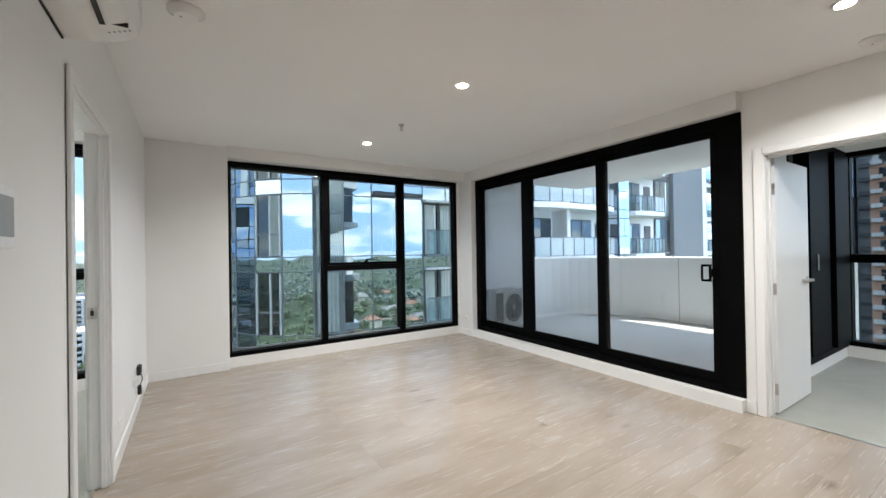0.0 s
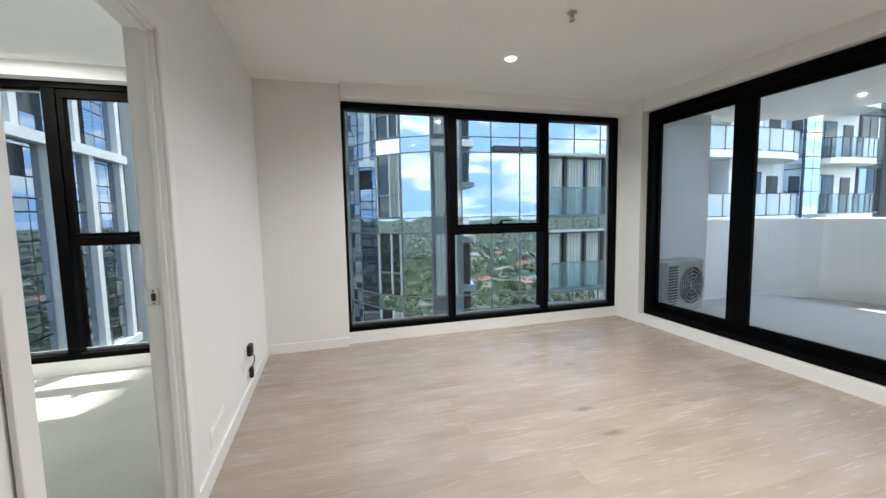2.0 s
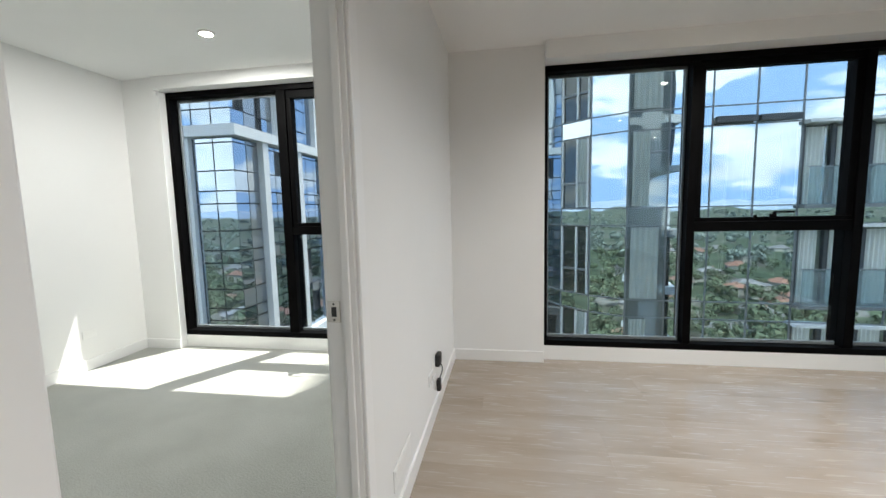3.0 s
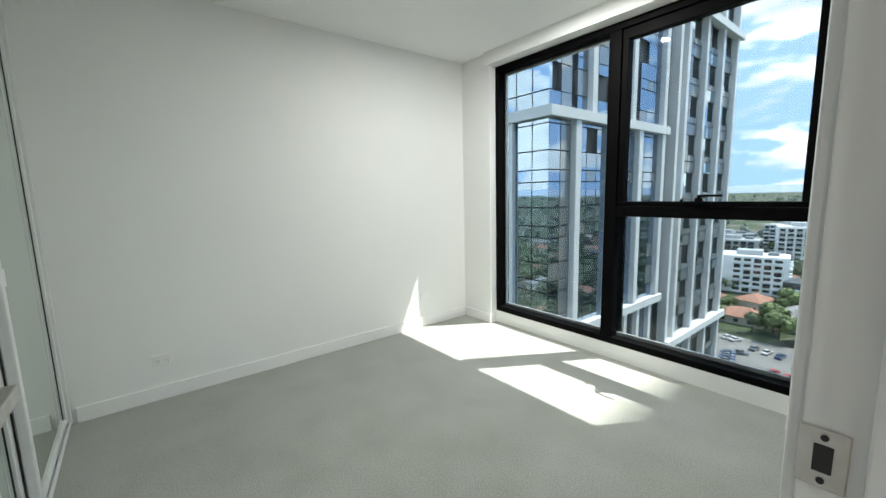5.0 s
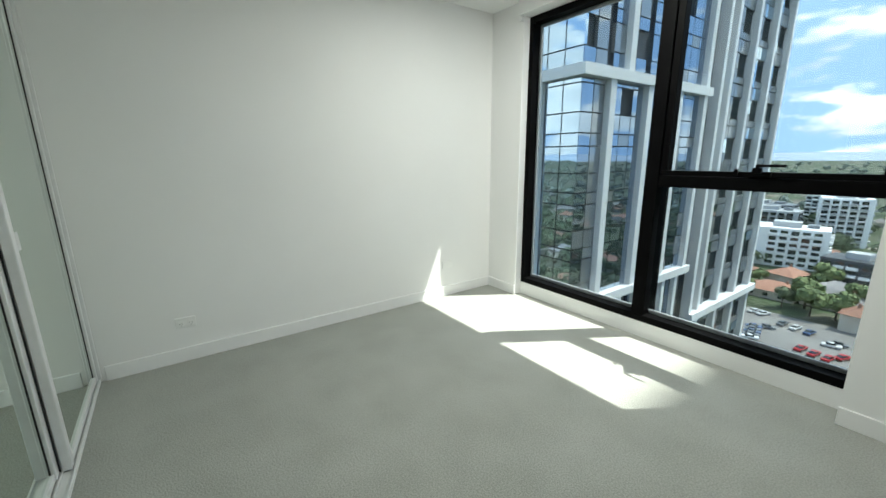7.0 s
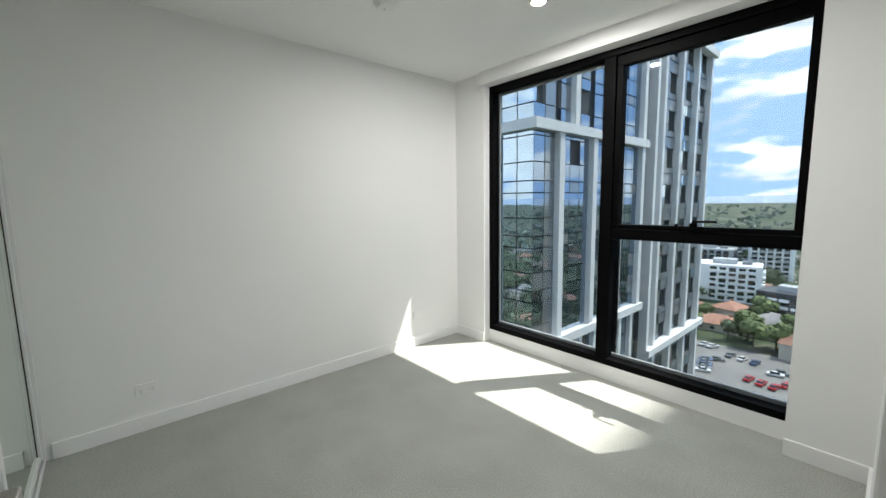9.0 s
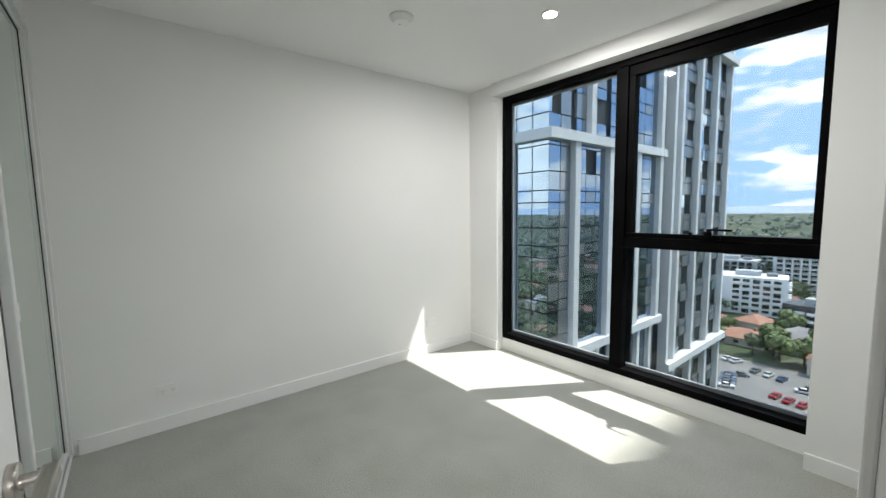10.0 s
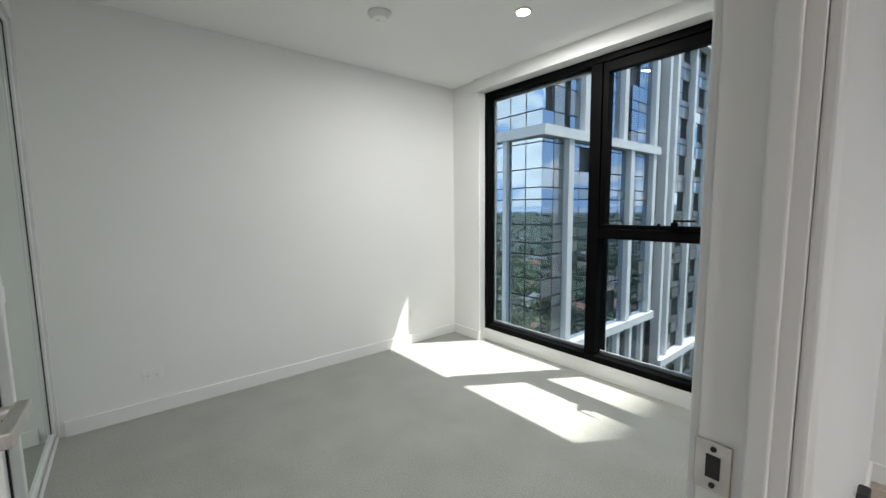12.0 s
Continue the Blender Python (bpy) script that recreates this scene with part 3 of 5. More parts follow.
def door_case(name, label, xa, xb, y0, y1, strike_y):
    """Jamb lining, stops and architraves round a doorway through a wall from xa to xb."""
    c = thing(name, label, "door frame", kind="structure")
    z = 2.075
    part_box("jamb_lining", M_TRIM, c, xa - 0.004, xb + 0.004, y0, y0 + 0.018, 0, z, 0.002)
    part_box("jamb_lining", M_TRIM, c, xa - 0.004, xb + 0.004, y1 - 0.018, y1, 0, z, 0.002)
    part_box("head_lining", M_TRIM, c, xa - 0.004, xb + 0.004, y0 + 0.018, y1 - 0.018, z - 0.018, z, 0.002)
    m = (xa + xb) / 2
    part_box("door_stop", M_TRIM, c, m + 0.006, m + 0.03, y1 - 0.030, y1 - 0.018, 0, z - 0.018, 0.003)
    part_box("door_stop", M_TRIM, c, m + 0.006, m + 0.03, y0 + 0.018, y0 + 0.030, 0, z - 0.018, 0.003)
    part_box("door_stop", M_TRIM, c, m + 0.006, m + 0.03, y0 + 0.030, y1 - 0.030, z - 0.030, z - 0.018, 0.003)
    for s, e in ((xa - 0.018, xa - 0.004), (xb + 0.004, xb + 0.018)):
        part_box("architrave", M_TRIM, c, s, e, y0 - 0.050, y0 + 0.010, 0, z + 0.045, 0.004)
        part_box("architrave", M_TRIM, c, s, e, y1 - 0.010, y1 + 0.055, 0, z + 0.045, 0.004)
        part_box("architrave", M_TRIM, c, s, e, y0 + 0.010, y1 - 0.010, z - 0.010, z + 0.045, 0.004)
    if strike_y:
        b = bmesh.new()
        box(b, xa - 0.006, xa + 0.036, strike_y - 0.004, strike_y, 0.984, 1.052, 0.0015)
        p = part("strike_plate", b, M_STEEL, c, "satin steel strike plate")
        part_box("strike_hole", M_RUBBER, p, xa + 0.008, xa + 0.024, strike_y - 0.0055, strike_y - 0.003, 1.003, 1.034)
        for zz in (0.993, 1.043):
            part("screw", cyl(bmesh.new(), pose(xa + 0.016, strike_y - 0.005, zz, 90), 0.0035, 0.002, 12), M_RUBBER, p)
    return c


door_case("door_frame_1", "white painted door frame to the main bedroom", XB, XL, 2.408, 3.262, 3.244)
door_case("door_frame_2", "white painted door frame to the second bedroom", 4.15, 4.26, 0.63, 1.48, None)


def door_leaf(name, label, hinge, angle, swing):
    """A flush door 0.78 m wide from its hinge along +x, turned by angle; levers on both faces."""
    d = thing(name, label, "door", at=(hinge[0], hinge[1], 0))
    d.rotation_euler = (0, 0, radians(angle))
    part_box("leaf", M_TRIM, d, 0.0, 0.78, -0.019, 0.019, 0.012, 2.05, 0.002)
    for side in (-1, 1):
        hb = bmesh.new()
        cyl(hb, pose(0.715, side * 0.024, 1.04, 90), 0.028, 0.012, 32)
        bmesh.ops.bevel(hb, geom=hb.edges[:], offset=0.001, segments=1, affect="EDGES")
        rose = part("rose", hb, M_STEEL, d, "round satin steel rose", True)
        lb = bmesh.new()
        cyl(lb, pose(0.715, side * 0.043, 1.04, 90), 0.010, 0.034, 20)
        y0, y1 = sorted((side * 0.050, side * 0.070))
        box(lb, 0.595, 0.727, y0, y1, 1.028, 1.052, 0.003)
        r0, r1 = sorted((side * 0.024, side * 0.052))
        box(lb, 0.595, 0.617, r0, r1, 1.028, 1.052, 0.003)
        part("lever", lb, M_STEEL, d, "satin steel lever handle")
    for zz in (0.2, 1.0, 1.8):
        hg = bmesh.new()
        cyl(hg, pose(-0.006, swing * 0.024, zz, 0), 0.006, 0.09, 12)
        box(hg, -0.002, 0.0, -0.019, 0.019, zz - 0.045, zz + 0.045)
        part("hinge", hg, M_STEEL, d, "steel butt hinge")
    return d


door_leaf("door_2", "white flush door standing open against the bedroom wardrobe", (-0.18, 2.441), 178.9, 1)
door_leaf("door_3", "white flush door standing open into the second bedroom", (4.272, 1.458), 0.3, 1)


def wardrobe():
    w = thing("wardrobe", "built-in wardrobe with mirrored sliding doors in white frames", "wardrobe")
    part_box("floor_track", M_ALU, w, XE, -1.25, 2.175, 2.272, 0.0, 0.012, 0.002)
    for y in (2.18, 2.222, 2.265):
        part_box("track_rib", M_ALU, w, XE, -1.25, y - 0.004, y + 0.004, 0.012, 0.022, 0.001)
    part_box("head_track", M_ALU, w, XE, -1.25, 2.175, 2.277, 2.40, 2.44, 0.002)
    part_box("jamb", M_ALU, w, XE, XE + 0.014, 2.175, 2.277, 0.022, 2.40, 0.002)

    def leaf(x0, x1, y, lab, left=0.024):
        f = part_box("sliding_door", M_MIRROR, w, x0 + left - 0.002, x1 - 0.04, y - 0.002, y + 0.002, 0.055, 2.37, 0, lab)
        part_box("stile", M_ALU, f, x0, x0 + left, y - 0.018, y + 0.018, 0.022, 2.40, 0.004)
        part_box("stile", M_ALU, f, x1 - 0.045, x1, y - 0.018, y + 0.018, 0.022, 2.40, 0.004)
        part_box("seal", M_RUBBER, f, x0 + left, x0 + left + 0.007, y - 0.004, y + 0.0045, 0.056, 2.37)
        part_box("seal", M_RUBBER, f, x0 + left + 0.007, x1 - 0.045, y - 0.004, y + 0.0045, 2.362, 2.37)
        part_box("rail", M_ALU, f, x0 + left, x1 - 0.045, y - 0.014, y + 0.014, 0.022, 0.056, 0.003)
        part_box("rail", M_ALU, f, x0 + left, x1 - 0.045, y - 0.014, y + 0.014, 2.37, 2.40, 0.003)
        return f

    f1 = leaf(XE + 0.015, -2.32, 2.243, "mirrored sliding door in a white frame")
    leaf(-2.35, -1.255, 2.200, "mirrored sliding door in a white frame", 0.075)
    part_box("seal", M_RUBBER, w, -2.3195, -2.314, 2.219, 2.224, 0.03, 2.39)
    part_box("finger_pull", M_ALU, f1, -2.44, -2.405, 2.2455, 2.253, 0.98, 1.055, 0.004, "white finger pull")


wardrobe()


# ---- fittings ----
def downlight(x, y, watts, beam):
    d = thing("downlight", "lit round recessed ceiling downlight with white rim", "downlight", "ceiling downlights", at=(x, y, CEIL))
    b = bmesh.new()
    cyl(b, pose(0, 0, -0.003), 0.056, 0.006, 40, 0.056)
    cyl(b, pose(0, 0, -0.007), 0.050, 0.003, 40)
    part("rim", b, M_PLASTIC, d, "", True)
    part("diffuser", cyl(bmesh.new(), pose(0, 0, -0.0095), 0.040, 0.003, 32), M_LAMP, d, "glowing warm diffuser")
    la = bpy.data.lights.new("downlight_lamp", "AREA")
    la.shape, la.size, la.energy, la.color = "DISK", 0.07, watts, (1.0, 0.96, 0.91)
    la.spread = radians(beam)
    o = new("downlight_lamp", la)
    o.parent = d
    o.location = (0, 0, -0.014)


LAMP_W = 3.3
for p in ((2.083, 2.635), (2.05, 4.467), (3.215, 0.811)):
    downlight(*p, LAMP_W, 150)
downlight(-1.684, 4.725, 4.4, 180)
# unseen lamp added to brighten the second bedroom
downlight(5.6, -0.6, LAMP_W, 150)


def smoke_alarm(x, y, label, r):
    d = thing("smoke_alarm", label, "smoke alarm", at=(x, y, CEIL))
    b = bmesh.new()
    cyl(b, pose(0, 0, -0.006), r, 0.012, 48)
    part("base", b, M_PLASTIC, d, "", True)
    b = bmesh.new()
    cyl(b, pose(0, 0, -0.024), r * 0.62, 0.024, 48, r * 0.9)
    part("cover", b, M_PLASTIC, d)
    b = bmesh.new()
    box(b, -r * 0.35, -r * 0.2, -0.004, 0.004, -0.038, -0.034)
    part("test_button", b, M_GREYPLASTIC, d)


smoke_alarm(-2.266, 4.025, "round white smoke alarm on the bedroom ceiling", 0.075)
smoke_alarm(0.342, 2.631, "round white smoke alarm on the living room ceiling", 0.085)
smoke_alarm(3.876, 0.824, "round white detector on the living room ceiling", 0.06)


def sprinkler(x, y):
    d = thing("sprinkler", "chrome pendent fire sprinkler head on the ceiling", "sprinkler", at=(x, y, CEIL))
    part("escutcheon", cyl(bmesh.new(), pose(0, 0, -0.004), 0.032, 0.008, 32, 0.026), M_STEEL, d, "", True)
    b = bmesh.new()
    cyl(b, pose(0, 0, -0.018), 0.011, 0.022, 16)
    box(b, -0.014, -0.009, -0.003, 0.003, -0.052, -0.026)
    box(b, 0.009, 0.014, -0.003, 0.003, -0.052, -0.026)
    part("body", b, M_STEEL, d)
    part("deflector", cyl(bmesh.new(), pose(0, 0, -0.055), 0.019, 0.003, 24), M_STEEL, d)


sprinkler(2.105, 3.70)


def outlet(name, label, plate, at, rz, holes, w=0.115, h=0.07):
    d = thing(name, label, "power outlet", at=at)
    d.rotation_euler = (0, 0, radians(rz))
    part_box("plate", plate, d, -w / 2, w / 2, 0, 0.008, -h / 2, h / 2, 0.002)
    for x in holes:
        s = part_box("socket", M_PLASTIC, d, x - 0.018, x + 0.018, 0.008, 0.0095, -0.024, 0.012, 0.001)
        for dx, dz, a in ((-0.007, 0.0, 25), (0.007, 0.0, -25), (0, -0.014, 0)):
            b = box(bmesh.new(), -0.0012, 0.0012, -0.0006, 0.0006, -0.004, 0.004)
            q = part("slot", b, M_RUBBER, s)
            q.location, q.rotation_euler = (x + dx, 0.0098, dz - 0.006), (0, radians(a), 0)
        part_box("switch", M_PLASTIC, d, x - 0.006, x + 0.006, 0.008, 0.011, 0.017, 0.029, 0.001)
    return d


outlet("power_outlet", "white double power outlet above the skirting", M_PLASTIC, (XE, 2.746, 0.272), -90, (-0.028, 0.028))
outlet("wall_plate", "white blank wall plate above the skirting", M_PLASTIC, (XE, 4.90, 0.31), -90, ())
outlet("power_outlet", "white single power outlet on the corner column", M_PLASTIC, (4.05, 5.34, 0.27), 90, (0.0,), 0.09)
outlet("power_outlet", "white double power outlet beside the cable pass", M_PLASTIC, (XL, 4.37, 0.30), -90, (-0.028, 0.028))
outlet("wall_plate", "white wall plate with sockets below the outlet", M_PLASTIC, (XL, 4.50, 0.22), -90, (0.0,), 0.08)


def tv_cable():
    d = thing("cable_pass", "black cable pass with hanging plug on the wall", "cable outlet")
    part_box("plate", M_PLASTIC, d, -0.067, -0.061, 4.445, 4.525, 0.275, 0.385, 0.002)
    b = bmesh.new()
    box(b, -0.061, -0.029, 4.50, 4.585, 0.315, 0.395, 0.008)
    part("hood", b, M_RUBBER, d, "black plastic hood")
    b = bmesh.new()
    box(b, -0.057, -0.029, 4.515, 4.555, 0.145, 0.225, 0.008)
    part("plug", b, M_RUBBER, d, "black hanging plug")
    cu = bpy.data.curves.new("cable", "CURVE")
    cu.dimensions, cu.bevel_depth = "3D", 0.004
    sp = cu.splines.new("BEZIER")
    pts = ((-0.045, 4.56, 0.33), (-0.03, 4.60, 0.27), (-0.04, 4.535, 0.22))
    sp.bezier_points.add(2)
    for bp, co in zip(sp.bezier_points, pts):
        bp.co, bp.handle_left_type, bp.handle_right_type = co, "AUTO", "AUTO"
    cu.materials.append(M_RUBBER)
    c = new("cable", cu)
    c.parent = d


tv_cable()


def wall_vent():
    d = thing("wall_vent", "long white access plate low on the wall", "vent")
    part_box("plate", M_PLASTIC, d, -0.067, -0.062, 3.56, 3.84, 0.165, 0.265, 0.002)
    part_box("inset", M_PLASTIC, d, -0.0625, -0.060, 3.575, 3.825, 0.18, 0.25, 0.001)


wall_vent()


def intercom():
    d = thing("intercom", "white wall intercom panel with a pale screen", "intercom")
    part_box("body", M_PLASTIC, d, -0.067, -0.045, 1.56, 1.75, 1.37, 1.535, 0.006)
    part_box("screen", M_GREYPLASTIC, d, -0.045, -0.043, 1.61, 1.735, 1.40, 1.505, 0.002)


intercom()


def split_ac():
    """Wall split unit: rounded front, black outlet slot, hinged louvre, legend strip."""
    d = thing("air_conditioner", "white wall-mounted split air conditioner with open louvre", "air conditioner")
    prof = [(-0.067, 2.50), (0.08, 2.50), (0.165, 2.475), (0.185, 2.42), (0.187, 2.33), (0.172, 2.278), (0.14, 2.250), (0.085, 2.228), (0.02, 2.213), (-0.067, 2.208)]
    bm = bmesh.new()
    ya, yb = 1.48, 2.335
    a = [bm.verts.new((x, ya, z)) for x, z in prof]
    b = [bm.verts.new((x, yb, z)) for x, z in prof]
    bm.faces.new(a)
    bm.faces.new(b[::-1])
    for i in range(len(prof)):
        j = (i + 1) % len(prof)
        bm.faces.new((a[i], b[i], b[j], a[j]))
    bmesh.ops.recalc_face_normals(bm, faces=bm.faces)
    bmesh.ops.bevel(bm, geom=[e for e in bm.edges if abs(e.verts[0].co.y - e.verts[1].co.y) < 0.01 and (e.verts[0].co.x > -0.06 or e.verts[1].co.x > -0.06)], offset=0.010, segments=3, affect="EDGES")
    part("casing", bm, M_PLASTIC, d)
    part_box("wall_gap", M_RUBBER, d, -0.067, -0.061, 1.50, 2.325, 2.200, 2.2085)
    tilt = math.atan2(2.250 - 2.228, 0.055)
    s = box(bmesh.new(), -0.009, 0.009, -0.34, 0.34, -0.003, 0.003)
    o = part("outlet_slot", s, M_RUBBER, d, "black air outlet slot")
    o.location, o.rotation_euler = (0.078, 1.83, 2.2245), (0, -0.25, 0)
    s = box(bmesh.new(), -0.032, 0.032, -0.34, 0.34, -0.003, 0.003, 0.002)
    o = part("louvre", s, M_PLASTIC, d, "white hinged louvre")
    o.location, o.rotation_euler = (0.122, 1.83, 2.240), (0, -tilt, 0)
    part_box("louvre_end", M_RUBBER, d, 0.09, 0.155, 2.170, 2.174, 2.232, 2.250)
    for i in range(5):
        part_box("legend_mark", M_GREYPLASTIC, d, 0.085 + 0.016 * i, 0.093 + 0.016 * i, 2.235, 2.242, 2.226 + 0.0064 * i, 2.2285 + 0.0064 * i)


split_ac()


# ---- balcony ----
solid("sill_outer", [(-2.80, -0.49, 5.645, 5.765, 0.1205, 0.14)], M_CONC, "pale outer ledge below the bedroom window", "sill", bevel=0.004)
solid("balcony_slab", [(4.27, 8.35, 1.75, 6.3, -0.35, -0.075)], M_CONC, "concrete balcony slab", "slab")
bm = box(bmesh.new(), 4.34, 8.08, 1.75, 6.9, 2.88, 3.15, 0.01)
tagged(new("balcony_soffit", mesh_of("balcony_soffit", bm, M_CEIL)), "flat white balcony soffit", "ceiling", "", "structure")
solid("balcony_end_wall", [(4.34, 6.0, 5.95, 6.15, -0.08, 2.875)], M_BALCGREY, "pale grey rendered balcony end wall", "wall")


def parapet():
    """The white balcony wall, straight along both sides and rounded at the outer corner."""
    pts = [(6.0, 6.0)]
    r, cx, cy = 1.6, 8.15 - 1.6, 6.0 - 1.6
    for i in range(13):
        a = radians(90 - 90 * i / 12)
        pts.append((cx + r * math.cos(a), cy + r * math.sin(a)))
    pts.append((8.15, 1.75))
    bm = bmesh.new()
    rows = []
    for i, (x, y) in enumerate(pts):
        p, q = pts[max(i - 1, 0)], pts[min(i + 1, len(pts) - 1)]
        t = Vector((q[0] - p[0], q[1] - p[1])).normalized()
        nx, ny = -t.y, t.x
        rows.append([bm.verts.new((x + nx * k, y + ny * k, z)) for k, z in ((0, -0.08), (0, 1.15), (0.012, 1.165), (0.14, 1.165), (0.15, 1.15), (0.15, -0.08))])
    for a, b in zip(rows, rows[1:]):
        for i in range(6):
            bm.faces.new((a[i], a[(i + 1) % 6], b[(i + 1) % 6], b[i]))
    bm.faces.new(rows[0])
    bm.faces.new(rows[-1][::-1])
    bmesh.ops.recalc_face_normals(bm, faces=bm.faces)
    w = thing("parapet", "white rendered balcony parapet with a rounded corner", "parapet", kind="structure")
    part("wall", bm, M_BALC, w)
    part_box("joint", M_GREYPLASTIC, w, 8.146, 8.152, 4.10, 4.112, -0.07, 1.15)


parapet()


def outdoor_unit():
    d = thing("outdoor_unit", "outdoor air conditioner unit greyed for shade, with round fan grille", "air conditioner", at=(5.05, 5.60, -0.07))
    d.rotation_euler = (0, 0, radians(12))
    part_box("casing", M_UNIT, d, -0.40, 0.40, -0.15, 0.15, 0.05, 0.72, 0.012)
    for x in (-0.28, 0.28):
        part_box("foot", M_RUBBER, d, x - 0.04, x + 0.04, -0.17, 0.17, 0.0, 0.05, 0.004)
    part("fan_recess", cyl(bmesh.new(), pose(0.12, -0.151, 0.385, 90), 0.255, 0.004, 48), M_RUBBER, d, "dark fan opening")
    for r in (0.06, 0.11, 0.16, 0.21, 0.255):
        bm = bmesh.new()
        seg = 40
        ring = []
        for i in range(seg):
            a = 2 * math.pi * i / seg
            ring.append([bm.verts.new((0.12 + (r + dr) * math.cos(a), dy, 0.385 + (r + dr) * math.sin(a))) for dr, dy in ((-0.004, -0.16), (0.004, -0.16), (0.004, -0.168), (-0.004, -0.168))])
        for i in range(seg):
            p, q = ring[i], ring[(i + 1) % seg]
            for k in range(4):
                bm.faces.new((p[k], p[(k + 1) % 4], q[(k + 1) % 4], q[k]))
        part("grille_ring", bm, M_GREYPLASTIC, d)
    for i in range(8):
        o = part("grille_spoke", box(bmesh.new(), 0.0, 0.255, -0.158, -0.153, -0.003, 0.003), M_GREYPLASTIC, d)
        o.location, o.rotation_euler = (0.12, 0, 0.385), (0, radians(45 * i), 0)
    for i in range(5):
        part_box("blade", M_GREYPLASTIC, d, 0.12 - 0.03, 0.12 + 0.03, -0.1545, -0.1535, 0.385 - 0.02, 0.385 + 0.02)
    coil = part_box("coil_guard", M_RUBBER, d, -0.385, -0.19, -0.154, -0.15, 0.10, 0.67, 0.001, "dark coil guard")
    for i in range(15):
        part_box("guard_bar", M_GREYPLASTIC, coil, -0.38, -0.195, -0.160, -0.154, 0.115 + 0.037 * i, 0.123 + 0.037 * i)
    for i in range(14):
        part_box("side_fin", M_GREYPLASTIC, d, -0.405, -0.40, -0.12, 0.12, 0.12 + 0.04 * i, 0.13 + 0.04 * i)


outdoor_unit()

balcony_floor = thing("balcony_floor", "grey square porcelain tiles on the balcony", "floor", kind="structure")
part_box("grout", M_GROUT, balcony_floor, 4.28, 8.25, 1.75, 6.0, -0.075, -0.071)
tile = mesh_of("tile", box(bmesh.new(), 0, 0.594, 0, 0.594, -0.0711, -0.066, 0.001), M_TILE)
for i in range(7):
    for j in range(8):
        x, y = 4.29 + 0.6 * i, 1.30 + 0.6 * j
        if 1.7 < y < 5.5 or (y >= 1.7 and x < 7.0):
            o = new("tile", tile)
            o.parent, o.location = balcony_floor, (x, y, 0)

# ---- own building beyond the rooms ----
GROUND = -52.0


def own_building():
    b = thing("building_own", "pale apartment tower holding these rooms", "building")
    for k in range(-16, 8):
        if k == 0:
            continue
        z = 3.05 * k
        part_box("slab", M_WHITECLAD, b, -5.2, 8.4, -12, 5.64 if k > 0 else 5.9, z + 2.55, z + 2.95)
        part_box("glazing", M_FAC_D, b, -5.0, 8.1, -11.8, 5.60, z - 0.1, z + 2.55)
        for i in range(5):
            part_box("pier", M_WHITECLAD, b, -5.0 + 2.9 * i, -4.1 + 2.9 * i, 5.60, 5.63, z - 0.1, z + 2.55)
    part_box("wing", M_CURTAIN, b, -5.0, -3.45, -11.8, 5.60, -0.3, 2.9)
    part_box("wing", M_CURTAIN, b, -3.45, 8.1, -11.8, -3.45, -0.3, 2.9)


own_building()


# ---- glass tower across the court ----
def pleats(x0, x1, z0, z1, n):
    """A hanging curtain of n shallow folds with a little thickness."""
    bm = bmesh.new()
    lo = [bm.verts.new((x0 + (x1 - x0) * i / n, -0.03 * (i % 2) - 0.01, z0)) for i in range(n + 1)]
    hi = [bm.verts.new((v.co.x, v.co.y, z1)) for v in lo]
    for i in range(n):
        bm.faces.new((lo[i], lo[i + 1], hi[i + 1], hi[i]))
    r = bmesh.ops.extrude_face_region(bm, geom=bm.faces[:])
    for v in r["geom"]:
        if isinstance(v, bmesh.types.BMVert):
            v.co.y += 0.012
    bmesh.ops.recalc_face_normals(bm, faces=bm.faces)
    return bm


